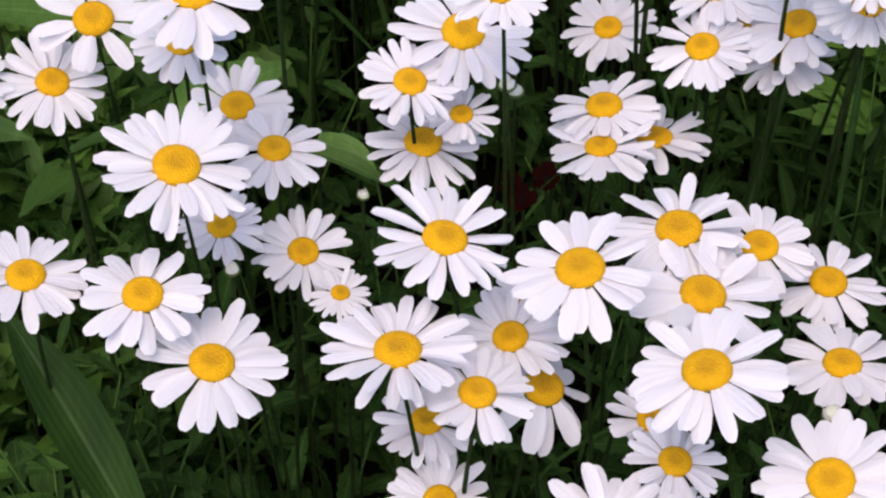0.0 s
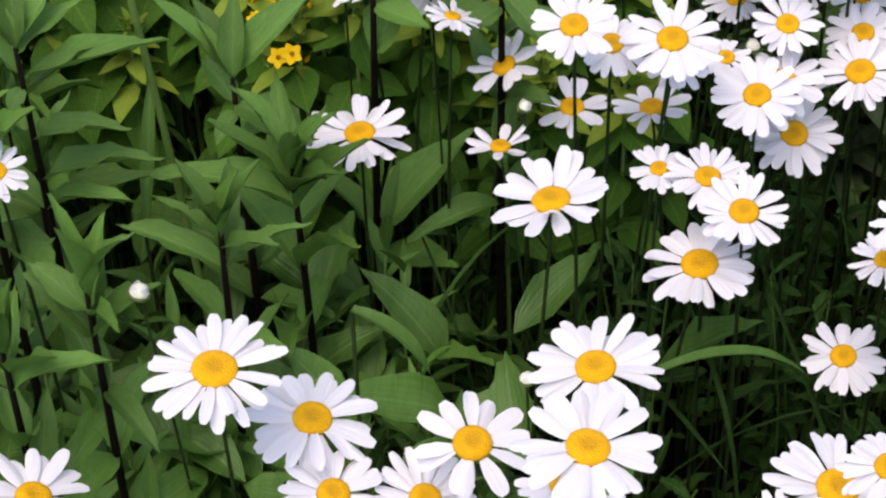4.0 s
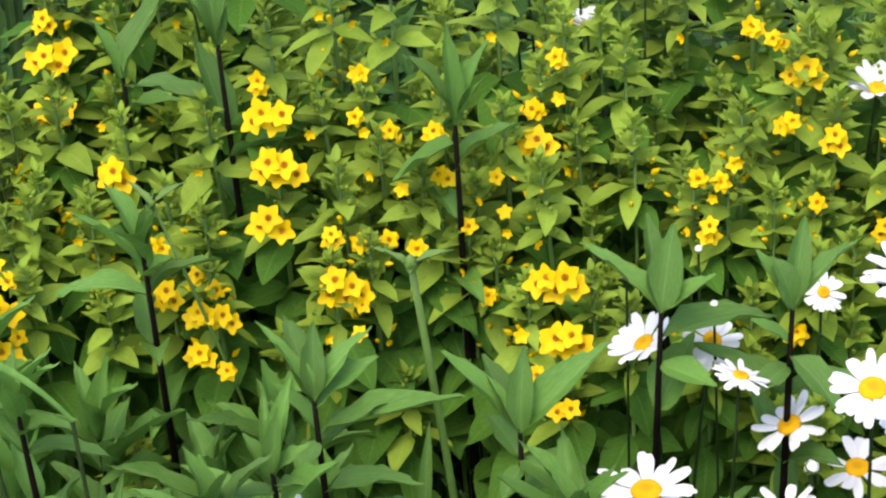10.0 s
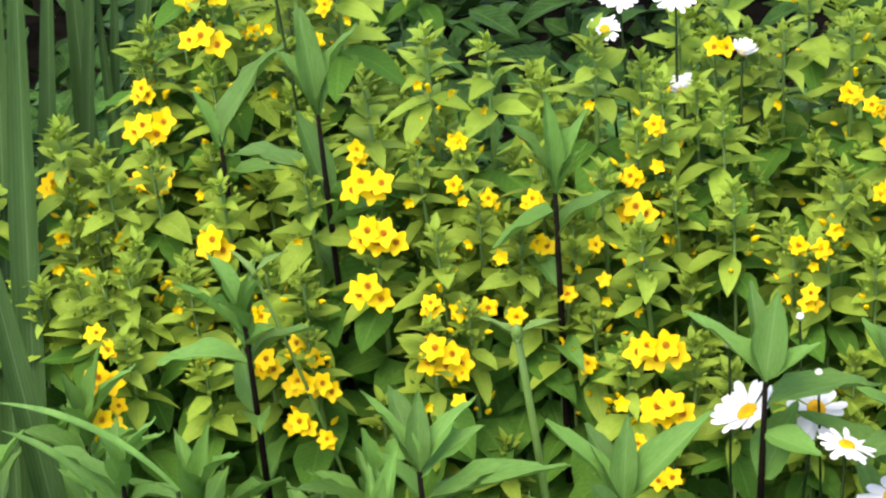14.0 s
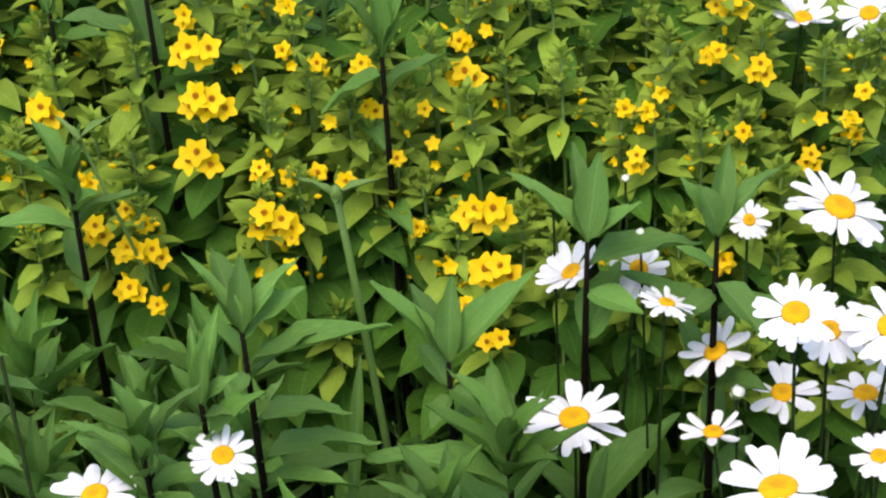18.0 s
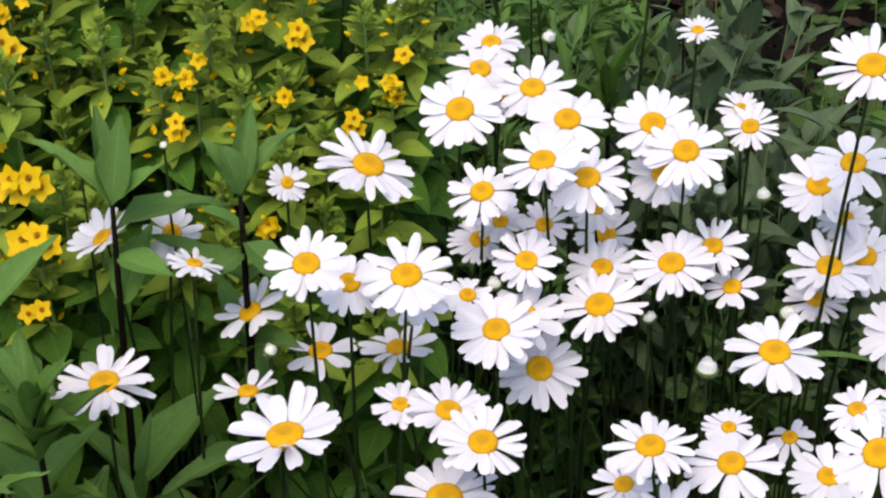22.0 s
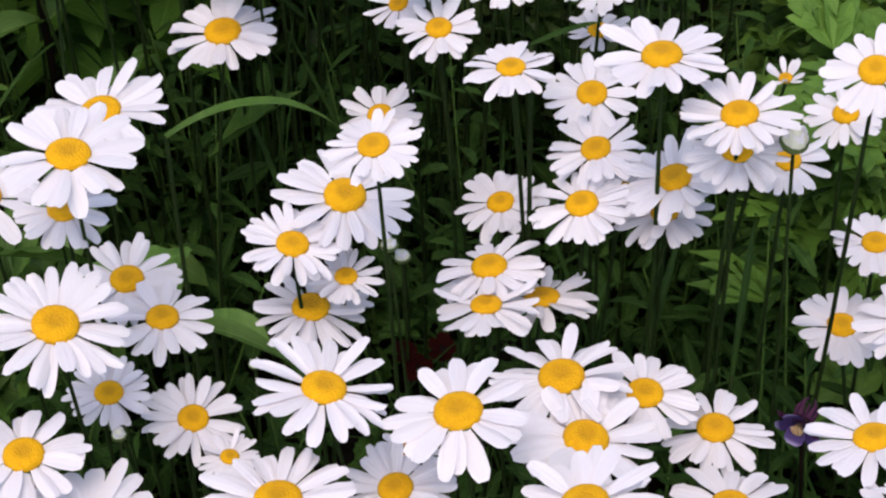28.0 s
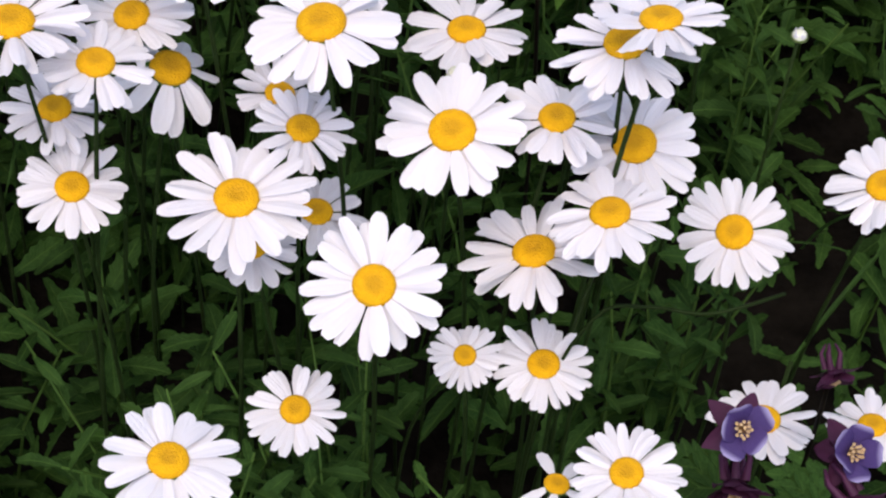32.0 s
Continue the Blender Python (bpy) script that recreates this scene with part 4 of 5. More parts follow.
# ---- lilies not yet in bloom ----
def lily(x, y, top, spread=1.0, erect=False, lean=0.0, leaves=()):
    """A dark upright stem with a tuft of broad lance leaves at its tip and looser ones below.
    leaves: height, heading, rise, length and width of each leaf that stands out."""
    r = random.Random(round(x * 7919 + y * 104729))
    root = thing("lily", x, y, 0.0, "lily before bloom with broad lance leaves on a dark stem", "lily", "lilies before bloom")
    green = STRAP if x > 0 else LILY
    line = stem_line(-lean, 0.0, 0, 0, top, (r.uniform(-0.006, 0.006), 0), 8)
    part("stem", mesh_of("stem", *tube(line, [0.0040] * 5 + [0.0037, 0.0034, 0.0029, 0.0020], 7)), DARK, root)
    for z, heading, rise, length, wide in leaves:
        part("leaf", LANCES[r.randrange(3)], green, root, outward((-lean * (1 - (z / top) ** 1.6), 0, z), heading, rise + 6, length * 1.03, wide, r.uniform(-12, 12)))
    if not leaves:
        for k in range(5 if erect else 7):
            rise = r.uniform(68, 85) if erect else (r.uniform(68, 84) if k < 4 else r.uniform(42, 62))
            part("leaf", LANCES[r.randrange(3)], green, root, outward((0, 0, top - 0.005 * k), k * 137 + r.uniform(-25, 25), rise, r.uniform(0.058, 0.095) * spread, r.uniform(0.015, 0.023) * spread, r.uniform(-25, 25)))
    z, k = (min(leaf[0] for leaf in leaves) - 0.03 if leaves else top - 0.045), 0
    while z > max(0.12, top - 0.27):
        for q in range(1 if erect or k > 3 else 2):
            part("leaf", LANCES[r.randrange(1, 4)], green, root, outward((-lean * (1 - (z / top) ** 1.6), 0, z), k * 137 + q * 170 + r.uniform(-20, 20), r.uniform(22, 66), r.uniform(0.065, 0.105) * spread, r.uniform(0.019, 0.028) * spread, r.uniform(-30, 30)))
        z -= r.uniform(0.05, 0.08)
        k += 1


lily(-0.355, 1.399, 0.753, 1.0, lean=0.015, leaves=[
    (0.753, 159, 38, 0.083, 0.021),
    (0.753, 109, 48, 0.079, 0.021),
    (0.753, 80, 58, 0.070, 0.029),
    (0.753, 16, 35, 0.053, 0.020),
    (0.728, 19, 19, 0.093, 0.035),
    (0.653, 48, 55, 0.071, 0.038),
    (0.703, -21, -7, 0.050, 0.027),
    (0.450, 36, 38, 0.125, 0.048),
    (0.430, -25, 14, 0.085, 0.040),
    (0.460, 160, 40, 0.070, 0.028)])
lily(-0.457, 1.321, 0.684, 1.0, lean=0.000, leaves=[
    (0.684, 165, 41, 0.088, 0.022),
    (0.684, 135, 43, 0.067, 0.026),
    (0.684, 91, 65, 0.068, 0.022),
    (0.684, 34, 36, 0.097, 0.029),
    (0.657, -24, -4, 0.071, 0.038),
    (0.657, 139, 35, 0.049, 0.020),
    (0.651, -109, -21, 0.034, 0.018),
    (0.585, -143, 20, 0.047, 0.013),
    (0.618, 20, 39, 0.043, 0.027),
    (0.470, 38, 36, 0.118, 0.044),
    (0.480, 150, 42, 0.080, 0.030)])
lily(-0.595, 1.236, 0.767, 1.0, lean=0.000, leaves=[
    (0.767, 125, 46, 0.074, 0.022),
    (0.767, 156, 55, 0.073, 0.013),
    (0.767, 95, 66, 0.060, 0.019),
    (0.767, 50, 48, 0.069, 0.019),
    (0.762, 39, 32, 0.060, 0.028),
    (0.720, 27, 38, 0.086, 0.031),
    (0.736, 9, 15, 0.114, 0.024),
    (0.741, 170, 45, 0.049, 0.021),
    (0.678, 3, 26, 0.078, 0.030),
    (0.636, 5, 29, 0.099, 0.031),
    (0.730, -111, -19, 0.022, 0.017)])
lily(-0.253, 1.404, 0.762, 1.0, lean=0.000, leaves=[
    (0.759, 150, 50, 0.056, 0.024),
    (0.762, 83, 47, 0.076, 0.020),
    (0.762, 133, 74, 0.046, 0.027),
    (0.762, 50, 40, 0.078, 0.019),
    (0.718, -39, -16, 0.065, 0.028),
    (0.729, -172, 35, 0.039, 0.022),
    (0.707, -131, -3, 0.040, 0.022)])
lily(-0.609, 1.166, 0.755, 1.0, lean=0.000, leaves=[
    (0.753, 114, 60, 0.063, 0.011),
    (0.755, 101, 49, 0.059, 0.009),
    (0.755, 79, 52, 0.072, 0.016),
    (0.755, 73, 69, 0.050, 0.014),
    (0.753, 29, 40, 0.036, 0.016),
    (0.748, 159, 53, 0.041, 0.016),
    (0.743, -7, 28, 0.030, 0.015),
    (0.738, -143, 12, 0.032, 0.021)])
lily(-0.545, 1.538, 0.832, 0.9, True, lean=0.012, leaves=[
    (0.832, 160, 66, 0.076, 0.014),
    (0.832, 110, 74, 0.084, 0.018),
    (0.830, 50, 66, 0.078, 0.020),
    (0.828, 10, 58, 0.056, 0.014),
    (0.815, 178, -40, 0.072, 0.034)])
lily(-0.754, 1.560, 0.885, 1.0, True, lean=0.010, leaves=[
    (0.885, 120, 78, 0.100, 0.024),
    (0.883, 50, 72, 0.085, 0.022),
    (0.880, 160, 70, 0.072, 0.020),
    (0.815, 168, 22, 0.098, 0.026),
    (0.800, 140, 64, 0.080, 0.030)])
lily(-0.880, 1.640, 0.800, 0.9, True, leaves=[
    (0.800, 62, 50, 0.118, 0.028),
    (0.795, 150, 60, 0.060, 0.020)])
lily(-0.787, 1.408, 0.771, 0.90)
lily(-0.513, 1.079, 0.678, 1.00)
lily(-0.437, 1.170, 0.667, 0.90)
lily(-0.646, 1.131, 0.736, 1.00)
lily(-0.402, 1.265, 0.644, 1.20)
lily(-0.836, 1.232, 0.737, 0.90)
lily(-0.571, 1.047, 0.646, 1.00)
for x, y, top in ((-1.02, 1.33, 0.60), (-0.95, 1.40, 0.63), (-0.90, 1.31, 0.56), (-0.84, 1.37, 0.60), (-0.73, 1.34, 0.57), (-0.68, 1.39, 0.60), (-0.63, 1.31, 0.58), (-0.72, 1.25, 0.58), (-0.80, 1.27, 0.55)):
    lily(x, y, top, 1.15)
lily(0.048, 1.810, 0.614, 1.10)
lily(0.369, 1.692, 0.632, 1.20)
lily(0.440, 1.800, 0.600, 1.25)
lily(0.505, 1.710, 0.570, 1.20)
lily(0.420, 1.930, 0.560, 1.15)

# ---- single blades and stalks ----
def grass_blade(x, y, z, heading, rise, length, wide, curl, mat=None, label="long narrow green grass blade arching over", outline=strap):
    r = random.Random(round(x * 7919 + y * 104729))
    kind_of = "iris_leaf" if "iris" in label else "strap_leaf" if "strap" in label else "grass_blade"
    root = thing(kind_of, x, y, 0.0, label, "iris leaf" if "iris" in label else "grass")
    v, fa = blade(r, outline, 0.5, 0.3, curl, 14, 0.01, 2, wide / length)
    me = mesh_of("blade", *joined([(v, fa, outward((0, 0, z), heading, rise, length, wide))]))
    part("blade", me, mat or LILY, root)
    if "iris" in label:
        v, fa = blade(r, strap, 0.5, 0.5, 0.1, 8, 0.01, 2, wide / length)
        m = outward((0, -0.004, z), heading, rise, length * 0.35, wide * 0.8)
        part("sheath", mesh_of("sheath", *joined([(v, fa, m)])), IRIS, root)
    if z > 0.02:
        part("stalk", mesh_of("stalk", *tube([(0, 0, 0), (0, 0, z)], [0.0022, 0.0018], 5)), STEM, root)


grass_blade(-1.026, 1.268, 0.000, 95, 71, 1.182, 0.030, 0.12, IRIS, label="broad upright blue-green iris blade")
grass_blade(-1.070, 1.380, 0.000, 92, 70, 1.149, 0.022, 0.12, IRIS, label="broad upright blue-green iris blade")
grass_blade(-1.095, 1.514, 0.000, 84, 74, 1.070, 0.020, 0.12, IRIS, label="broad upright blue-green iris blade")
grass_blade(-1.047, 1.594, 0.000, 102, 76, 1.065, 0.026, 0.12, IRIS, label="broad upright blue-green iris blade")
grass_blade(-1.062, 1.565, 0.000, 88, 75, 1.061, 0.014, 0.12, IRIS, label="broad upright blue-green iris blade")
grass_blade(-1.085, 1.587, 0.000, 81, 73, 1.055, 0.030, 0.12, IRIS, label="broad upright blue-green iris blade")
grass_blade(-0.980, 1.550, 0.000, 107, 75, 1.062, 0.012, 0.12, IRIS, label="broad upright blue-green iris blade")
grass_blade(-1.100, 1.595, 0.000, 76, 71, 1.044, 0.018, 0.12, IRIS, label="broad upright blue-green iris blade")
grass_blade(-1.075, 1.314, 0.000, 95, 70, 1.150, 0.028, 0.12, IRIS, label="broad upright blue-green iris blade")
grass_blade(-0.871, 1.216, 0.000, 125, 73, 0.975, 0.030, 0.12, IRIS, label="broad upright blue-green iris blade")
grass_blade(-0.773, 1.196, 0.761, 180, 55, 0.165, 0.008, 1.00, LILY)
grass_blade(-0.833, 1.179, 0.768, 179, 60, 0.086, 0.008, 0.80, LILY)
grass_blade(-0.196, 0.726, 0.437, 127, 40, 0.178, 0.040, 0.35, DEEP, label="broad flat green strap leaf")
grass_blade(-0.361, 0.855, 0.520, 89, 67, 0.140, 0.022, 0.05, STRAP, label="blunt upright green strap leaf", outline=blunt)
grass_blade(-0.119, 1.108, 0.603, 24, 25, 0.157, 0.010, 1.50, STRAP)
grass_blade(-0.110, 0.999, 0.521, -21, 14, 0.085, 0.014, 0.80, STRAP)
grass_blade(-0.090, 1.012, 0.514, -30, 12, 0.051, 0.020, 0.60, LILY)
grass_blade(-0.256, 0.973, 0.544, 5, 32, 0.091, 0.013, 0.80, STRAP)
grass_blade(-0.335, 1.136, 0.622, -15, -2, 0.081, 0.014, 1.20, STRAP)
grass_blade(-0.553, 1.335, 0.491, 94, 49, 0.144, 0.012, 0.10, STRAP)
grass_blade(0.255, 1.392, 0.623, 175, 14, 0.098, 0.008, 1.00, STRAP)
grass_blade(0.219, 0.987, 0.462, 70, 26, 0.126, 0.006, 0.20, DEEP)
grass_blade(0.288, 0.999, 0.448, 76, 13, 0.157, 0.006, 0.20, DEEP)
grass_blade(0.482, 0.670, 0.321, 37, 43, 0.118, 0.004, 0.30, DEEP)
grass_blade(0.141, 1.058, 0.713, 29, 2, 0.059, 0.006, 0.20, DEEP)


def stalk(x, y, z, bx, by, thick, label):
    """A bare leaning stalk with a small bent bud and two scraps of leaf at its tip."""
    r = random.Random(round(x * 7919 + y * 104729))
    root = thing("stalk", bx, by, 0.0, label, "stalk")
    line = stem_line(0, 0, x - bx, y - by, z, (0, 0.01), 9)
    part("stem", mesh_of("stem", *tube(line, [thick * (1 - 0.035 * i) for i in range(10)], 8)), STALK, root)
    top = Vector(line[-1])
    part("bud", mesh_of("bud", *joined([(*dome([(0.2, -0.9), (0.8, -0.4), (1, 0.1), (0.7, 0.7), (0.15, 1.0)], 8), Matrix.Translation(top) @ Matrix.Diagonal((thick * 1.2, thick * 1.2, thick * 2.2, 1)))])), STALK, root)
    for k in range(3):
        part("leaf", LANCES[k], STALK, root, outward(top - Vector((0, 0, 0.004 * k)), r.uniform(-30, 40) + k * 150, 25 + 15 * k, 0.034, 0.007))


stalk(-0.520, 1.266, 0.877, -0.480, 1.286, 0.0042, "thick bare green stalk with a small bent bud")
stalk(-0.776, 1.418, 0.812, -0.649, 1.438, 0.0022, "thin green leaning flower stalk with tiny buds")


def bent_stem(line):
    """A bare dark green stem bent over between the daisies; line starts on the ground."""
    pts = [Vector(p) - Vector((line[0][0], line[0][1], 0)) for p in line]
    smooth = []
    for i in range(len(pts) - 1):
        p0, p1, p2, p3 = pts[max(i - 1, 0)], pts[i], pts[i + 1], pts[min(i + 2, len(pts) - 1)]
        for q in range(5):
            t = q / 5
            smooth.append(0.5 * (2 * p1 + (p2 - p0) * t + (2 * p0 - 5 * p1 + 4 * p2 - p3) * t * t + (3 * p1 - p0 - 3 * p2 + p3) * t ** 3))
    smooth.append(pts[-1])
    root = thing("bent_stem", line[0][0], line[0][1], 0.0, "bare dark green stem bent sideways between the daisies", "stem", "bent stems")
    part("stem", mesh_of("stem", *tube(smooth, [0.0013] * len(smooth), 6)), STEM, root)


bent_stem([(0.202, 0.653, 0.000), (0.207, 0.653, 0.264), (0.232, 0.653, 0.351), (0.265, 0.639, 0.386), (0.290, 0.638, 0.418), (0.302, 0.670, 0.422), (0.315, 0.702, 0.442)])
bent_stem([(0.283, 0.613, 0.000), (0.288, 0.613, 0.355), (0.313, 0.613, 0.473), (0.350, 0.624, 0.466), (0.389, 0.615, 0.467), (0.441, 0.630, 0.462)])

# ---- understory, too dense to count ----
def scatter(name, label, category, mat, shapes, seed, count, place, heights, size, wide, rises):
    """One mesh of many leaves; place(r) gives x and y, heights the span of z as a function of them."""
    r = random.Random(seed)
    vs, fs = [], []
    for q in range(count):
        v, fa = shapes[r.randrange(len(shapes))]
        x, y = place(r)
        lo, hi = heights(x, y)
        ln = r.uniform(*size)
        m = outward((x, y, lo + (hi - lo) * r.random() ** 0.8), r.uniform(0, 360), r.uniform(*rises), ln, ln * r.uniform(*wide), r.uniform(-35, 35))
        k = len(vs)
        vs += [(*(m @ Vector(p[:3])), *p[3:]) for p in v]
        fs += [tuple(i + k for i in g) for g in fa]
    ob = new(name, mesh_of(name, vs, fs))
    ob.data.materials.append(mat)
    return tagged(ob, label, category, kind="stuff")


r = random.Random(3)
toothed = [blade(r, oblong, 0.5, 0.25, 0.3 + 0.25 * k, 12, 0.12, 1, 0.3) for k in range(4)]
spoons = [blade(r, oblong, 0.5, 0.2, 0.1 + 0.3 * k, 6, 0.08, 1, 0.3) for k in range(3)]
narrow = [blade(r, lance, 0.5, 0.3, 0.2 + 0.3 * k, 6, 0.05, 1, 0.25) for k in range(4)]
broad = [blade(r, lance, 0.5, 0.25, 0.2 + 0.3 * k, 9, 0.12, 2, 0.36) for k in range(4)]
rounded = [blade(r, ovate, 0.5, 0.15, 0.3 + 0.2 * k, 6, 0.14, 1) for k in range(4)]
grassy = [blade(r, strap, 0.5, 0.3, 0.3 + 0.45 * k, 7, 0.02, 1, 0.02) for k in range(4)]


def lobed(r):
    """A leaf cut deeply into three stalked lobes, each with pointed side lobes of its own."""
    pieces = []
    for k, (turned, long, wide) in enumerate(((90, 0.92, 0.34), (42, 0.74, 0.32), (138, 0.74, 0.32))):
        v, fa = blade(r, pointed, 0.5, 0.2, 0.3 + r.uniform(0, 0.3), 6, 0.08, 1)
        pieces.append((v, fa, outward((0, 0.08, 0), turned + r.uniform(-6, 6), 0, long, wide)))
        for side, at, ln in ((-1, 0.28, 0.42), (1, 0.34, 0.40), (-1, 0.52, 0.26), (1, 0.56, 0.26)):
            a = radians(turned)
            v, fa = blade(r, pointed, 0.5, 0.2, 0.3, 4, 0.06, 1)
            pieces.append((v, fa, outward((math.cos(a) * long * at, 0.08 + math.sin(a) * long * at, 0.004), turned + side * 38, 0, ln * long / 0.9, 0.17)))
    return joined(pieces)


cut = [lobed(r) for k in range(4)]


def field(x0, x1, y0, y1):
    return lambda r: (r.uniform(x0, x1) + r.gauss(0, 0.05 + 0.04 * (x1 - x0)), r.uniform(y0, y1) + r.gauss(0, 0.05))


def leafy_stems(name, label, category, mat, shapes, seed, count, place, tall, size, wide, gap, rises):
    """Upright stems in tufts, each set with leaves in a spiral, as one mesh; tall(x, y) gives the span of their heights."""
    r = random.Random(seed)
    vs, fs = [], []
    for q in range(count):
        x, y = place(r)
        h, lx, ly = r.uniform(*tall(x, y)), r.gauss(0, 0.05), r.gauss(0, 0.05)
        z, turned = r.uniform(0.02, 0.06), r.uniform(0, 360)
        v, fa = tube([(x, y, 0), (x + lx * 0.4, y + ly * 0.4, h * 0.6), (x + lx, y + ly, h)], [0.0017, 0.0015, 0.0009], 4)
        k = len(vs)
        vs += [(*p, 0.0, 0.5) for p in v]
        fs += [tuple(i + k for i in g) for g in fa]
        while z < h:
            v, fa = shapes[r.randrange(len(shapes))]
            f = z / h
            ln = r.uniform(*size) * (1.15 - 0.45 * f)
            m = outward((x + lx * f, y + ly * f, z), turned, r.uniform(*rises) + 25 * f, ln, ln * r.uniform(*wide), r.uniform(-25, 25))
            k = len(vs)
            vs += [(*(m @ Vector(p[:3])), *p[3:]) for p in v]
            fs += [tuple(i + k for i in g) for g in fa]
            turned += 137 + r.uniform(-20, 20)
            z += gap * r.uniform(0.6, 1.5)
    ob = new(name, mesh_of(name, vs, fs))
    ob.data.materials.append(mat)
    return tagged(ob, label, category, kind="stuff")


def tufts(seed, count, x0, x1, y0, y1, loose):
    """Places in uneven tufts with bare gaps between them."""
    r0 = random.Random(seed)
    middles = [(r0.uniform(x0, x1), r0.uniform(y0, y1)) for k in range(count)]

    def place(r):
        x, y = middles[r.randrange(count)]
        return x + r.gauss(0, loose), y + r.gauss(0, loose)
    return place


# HERB's lowered base carries part of the shade among these leaves
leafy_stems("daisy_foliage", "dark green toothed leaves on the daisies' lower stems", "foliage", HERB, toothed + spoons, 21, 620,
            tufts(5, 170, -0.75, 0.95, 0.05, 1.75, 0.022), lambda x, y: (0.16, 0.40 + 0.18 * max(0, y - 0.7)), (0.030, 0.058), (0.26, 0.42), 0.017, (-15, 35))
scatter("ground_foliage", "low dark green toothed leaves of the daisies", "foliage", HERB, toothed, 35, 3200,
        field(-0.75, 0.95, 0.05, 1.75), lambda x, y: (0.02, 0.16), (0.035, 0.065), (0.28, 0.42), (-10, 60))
leafy_stems("lily_foliage", "narrow-leaved green shoots of young lilies", "foliage", LILY, narrow, 22, 120,
            tufts(14, 60, -1.12, -0.26, 1.02, 1.34, 0.02), lambda x, y: (0.30, 0.50), (0.060, 0.100), (0.17, 0.27), 0.017, (25, 60))
scatter("broad_foliage", "broad mottled green lily leaves low between the stems", "foliage", LILY, broad, 37, 240,
        field(-0.95, -0.24, 1.06, 1.36), lambda x, y: (0.28, 0.46), (0.080, 0.120), (0.32, 0.42), (5, 55))
scatter("shaded_foliage", "dark green lance leaves low between the stems", "foliage", STRAP, narrow, 29, 700,
        field(-1.15, -0.30, 0.70, 1.30), lambda x, y: (0.06, 0.34), (0.05, 0.09), (0.24, 0.34), (10, 75))
scatter("cut_foliage", "fresh green deeply lobed leaves beside the daisies", "foliage", CUT, cut, 23, 900,
        lambda r: (lambda x, y: (max(x, 0.35 + 0.12 * r.random()), y))(*field(0.40, 1.05, 1.20, 1.66)(r)), lambda x, y: (0.20, 0.50), (0.060, 0.105), (0.8, 1.0), (-15, 40))
leafy_stems("wiry_foliage", "tangled brownish green small-leaved stems behind the daisies", "foliage", WIRY, rounded, 24, 700,
            tufts(8, 240, -0.02, 1.20, 1.70, 2.40, 0.02), lambda x, y: (0.22, 0.52 - 0.2 * max(0, y - 2.0)), (0.026, 0.050), (0.45, 0.65), 0.022, (-20, 40))
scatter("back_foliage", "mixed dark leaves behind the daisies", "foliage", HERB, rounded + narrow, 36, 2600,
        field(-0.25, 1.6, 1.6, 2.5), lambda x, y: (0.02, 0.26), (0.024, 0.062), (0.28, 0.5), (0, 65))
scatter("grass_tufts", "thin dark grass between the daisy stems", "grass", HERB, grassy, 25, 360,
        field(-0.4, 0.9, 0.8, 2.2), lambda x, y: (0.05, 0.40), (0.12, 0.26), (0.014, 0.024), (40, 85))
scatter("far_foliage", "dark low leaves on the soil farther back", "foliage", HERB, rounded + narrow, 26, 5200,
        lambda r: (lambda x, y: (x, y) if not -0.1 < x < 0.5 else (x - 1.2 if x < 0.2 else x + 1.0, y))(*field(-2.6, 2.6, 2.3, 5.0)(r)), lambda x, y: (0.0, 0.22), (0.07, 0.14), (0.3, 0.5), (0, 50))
leafy_stems("far_grass", "lush green narrow-leaved stand behind the daisies", "foliage", LILY, narrow, 30, 330,
            tufts(12, 130, -0.34, 0.06, 1.78, 2.40, 0.02), lambda x, y: (0.42, 0.62 - 0.12 * max(0, y - 1.9)), (0.050, 0.090), (0.14, 0.23), 0.020, (10, 55))
leafy_stems("grey_leaves", "grey-green lance leaves round the cornflower", "foliage", GREY, narrow, 31, 90,
            tufts(9, 34, 0.02, 0.34, 1.80, 2.12, 0.03), lambda x, y: (0.40, 0.58), (0.06, 0.11), (0.24, 0.36), 0.026, (10, 60))
scatter("leaf_litter", "brown scraps of dead leaf on the bare soil", "litter", LITTER, rounded, 41, 2200,
        field(-0.4, 0.9, 2.2, 4.2), lambda x, y: (0.012, 0.035), (0.015, 0.05), (0.3, 0.8), (-15, 25))
# filler behind the stems, its shade partly put into HERB's dark base
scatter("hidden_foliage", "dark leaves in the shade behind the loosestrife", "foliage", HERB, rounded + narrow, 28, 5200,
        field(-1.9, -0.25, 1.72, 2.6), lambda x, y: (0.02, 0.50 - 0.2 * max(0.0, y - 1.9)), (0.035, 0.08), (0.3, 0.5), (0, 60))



# ---- columbines, cornflower, dark red flowers ----
LOBED = [mesh_of("leaf", *shape) for shape in cut]


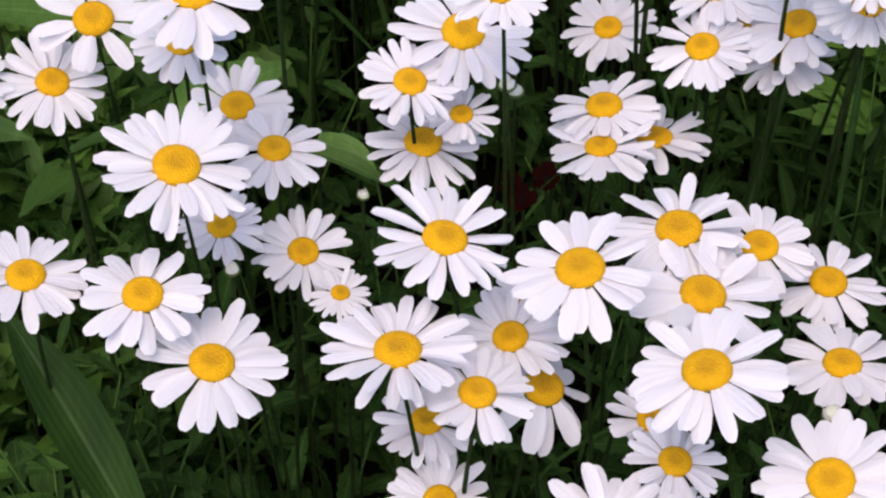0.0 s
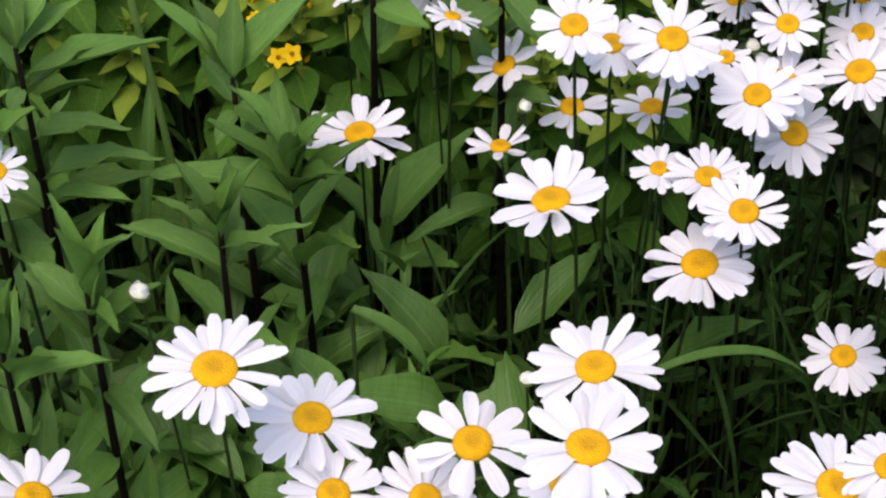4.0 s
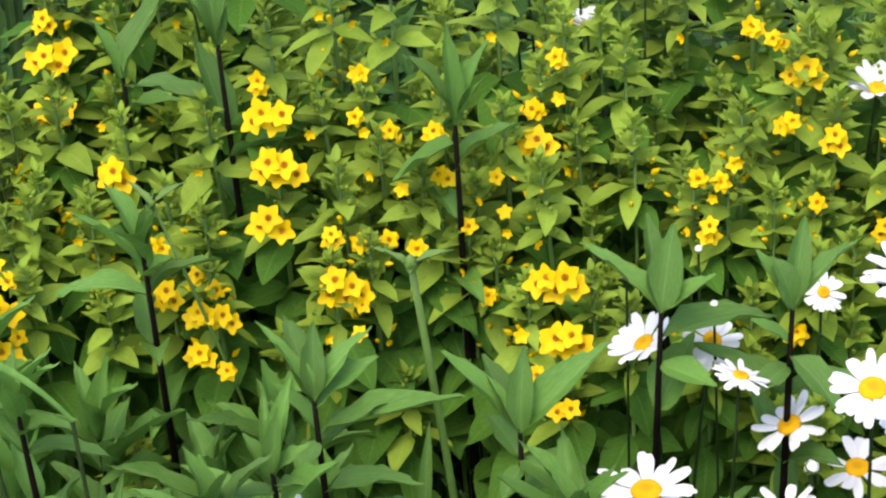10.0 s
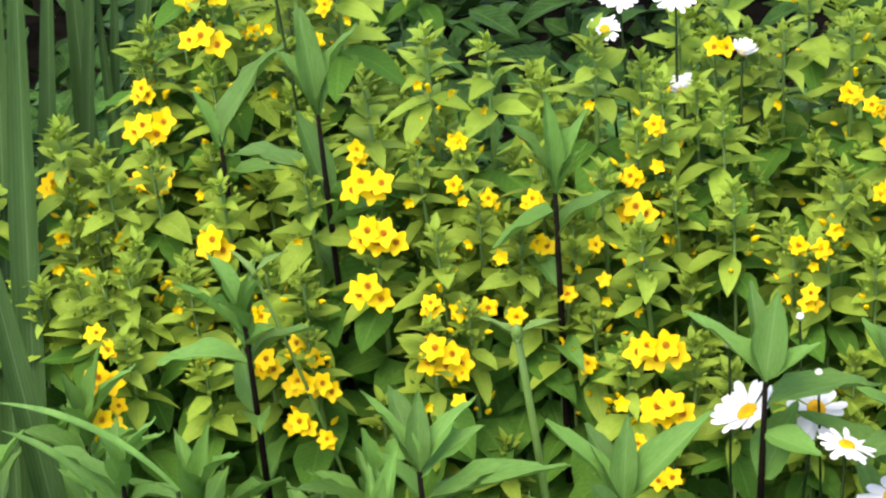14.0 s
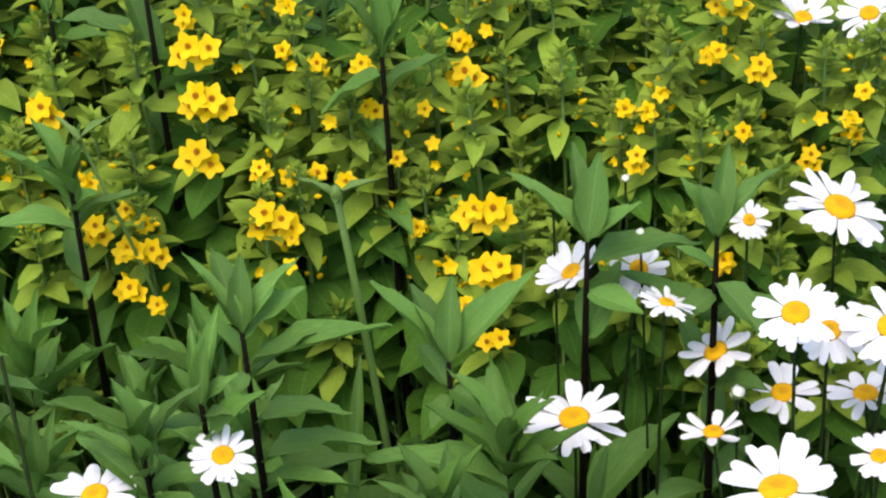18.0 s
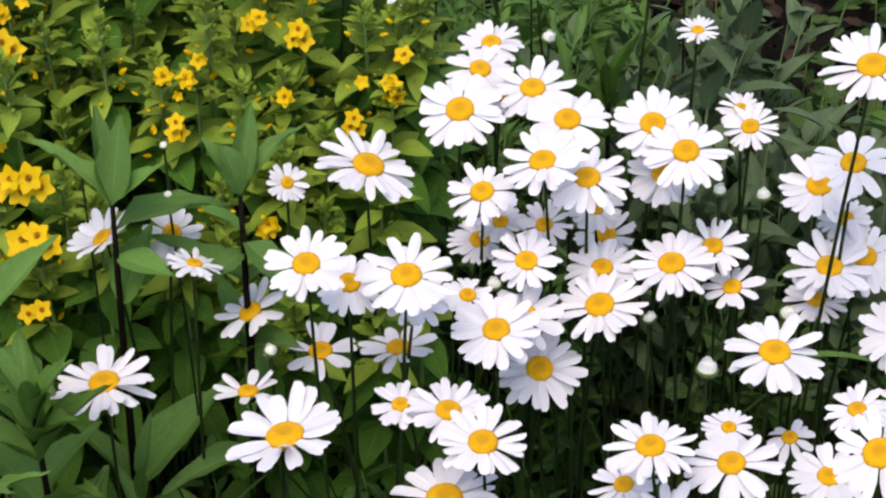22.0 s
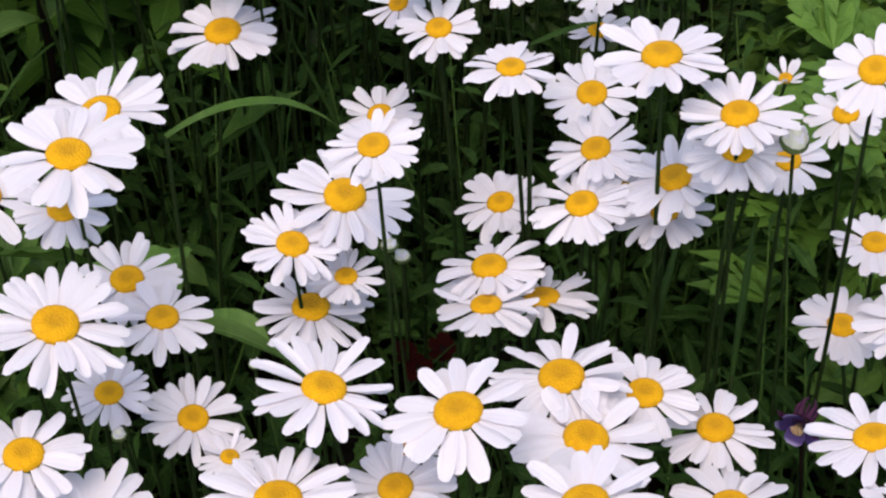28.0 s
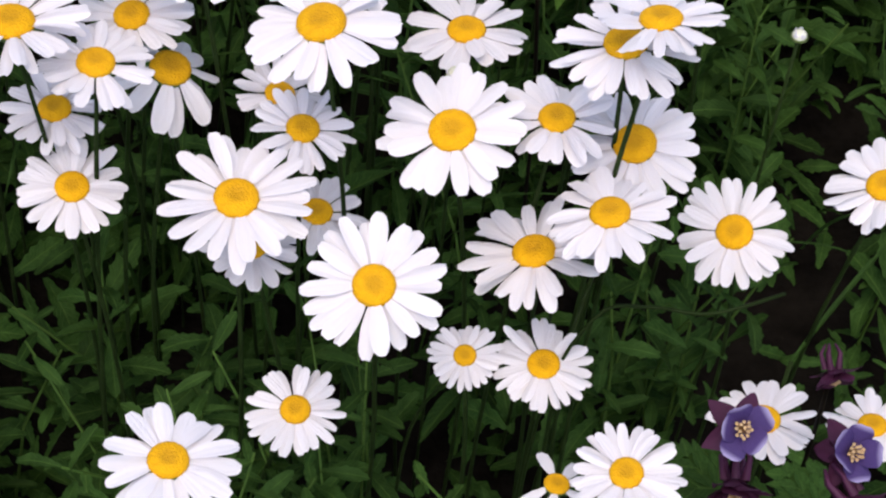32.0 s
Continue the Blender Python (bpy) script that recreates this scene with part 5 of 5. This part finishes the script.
def columbine(x, y, z, tilt, azimuth, size, nodding=0):
    r = random.Random(round(x * 7919 + y * 104729))
    root = thing("columbine", x, y, 0.0, "drooping plum columbine flower on a thin stem" if nodding else "violet columbine with a pale-rimmed cup and plum sepals", "columbine", "columbines")
    head = turn((0, 0, z), tilt, azimuth, r.uniform(0, 72))
    part("stem", mesh_of("stem", *tube(stem_line(0.02, 0.03, 0, 0, z, (0.01, 0.01)), [0.0016] * 8)), DARK, root)
    for k in range(5):
        part("sepal", OVATES[r.randrange(4)], PLUM, root, head @ outward((0, 0, -0.002), k * 72, r.uniform(25, 50) if nodding else r.uniform(-40, 5), size * 0.58, size * 0.34))
        part("petal", PETALS[r.randrange(6)], PLUM if nodding == 1 else PURPLE, root, head @ outward((0, 0, 0.002), k * 72 + 36, r.uniform(26, 58), size * r.uniform(0.42, 0.52), size * 0.38, r.uniform(-14, 14)))
        a = k * 1.257 + 0.63
        at = lambda q, h: (math.cos(a) * size * q, math.sin(a) * size * q, h * size)
        part("spur", mesh_of("spur", *tube([at(0.14, 0), at(0.20, -0.3), at(0.10, -0.48)], [size * 0.07, size * 0.04, size * 0.02], 6)), PLUM, root, head)
    for k in range(0 if nodding else 4):
        part("leaf", LOBED[k], HERB, root, outward((0.01, 0.015, z - 0.10 - 0.02 * k), k * 90 + 130, r.uniform(-5, 25), 0.055, 0.055), "rounded lobed green leaf")
    threads = []
    for k in range(14):
        a, q = k * 2.4, 0.03 + 0.10 * (k / 14) ** 0.5
        tip = Vector((math.cos(a) * q, math.sin(a) * q, 0.34 - q * 0.5)) * size
        threads.append((*tube([(0, 0, 0), tip * 0.8, tip], [0.010 * size, 0.012 * size, 0.028 * size], 5), Matrix.Identity(4)))
    part("stamens", mesh_of("stamens", *joined(threads)), STAMEN, root, head, "beige bunch of stamens")


columbine(0.372, 0.495, 0.524, 34, -100, 0.043)
columbine(0.449, 0.504, 0.474, 35, -80, 0.044)
columbine(0.377, 0.491, 0.473, 110, -100, 0.045, 1)
columbine(0.448, 0.481, 0.461, 110, -60, 0.045, 1)
columbine(0.452, 0.560, 0.479, 125, -90, 0.032, 1)
columbine(0.307, 0.858, 0.550, 100, -120, 0.035, 2)
columbine(0.394, 0.872, 0.569, 100, -60, 0.035, 2)


def small_flower(name, label, category, x, y, z, count, size, wide, rise, mat, core):
    r = random.Random(round(x * 7919 + y * 104729))
    root = thing(name, x, y, 0.0, label, category)
    head = turn((0, 0, z), 30, -90)
    part("stem", mesh_of("stem", *tube(stem_line(0.01, 0.02, 0, 0, z, (0.005, 0.0)), [0.0014] * 8)), STEM, root)
    for k in range(count):
        part("petal", PETALS[r.randrange(6)], mat, root, head @ outward((0, 0, 0), 360 * k / count + r.uniform(-10, 10), rise + r.uniform(-24, 24), size * r.uniform(0.75, 1.15), wide, r.uniform(-50, 50)))
    part("disc", DISCS, core, root, head @ Matrix.Diagonal((size * 0.28, size * 0.28, size * 0.28, 1)))


small_flower("red_flower", "dark red flower deep between the daisy stems", "flower", 0.048, 0.999, 0.483, 5, 0.011, 0.011, 20, RED, DARK)
small_flower("red_flower", "dark red flower deep between the daisy stems", "flower", 0.075, 1.020, 0.465, 5, 0.011, 0.011, 20, RED, DARK)
small_flower("red_flower", "dark red flower deep between the daisy stems", "flower", 0.057, 0.990, 0.476, 5, 0.011, 0.011, 20, RED, DARK)
small_flower("cornflower", "ragged violet-blue cornflower on a thin stem", "flower", 0.128, 2.002, 0.680, 26, 0.023, 0.006, 34, BLUE, PLUM)
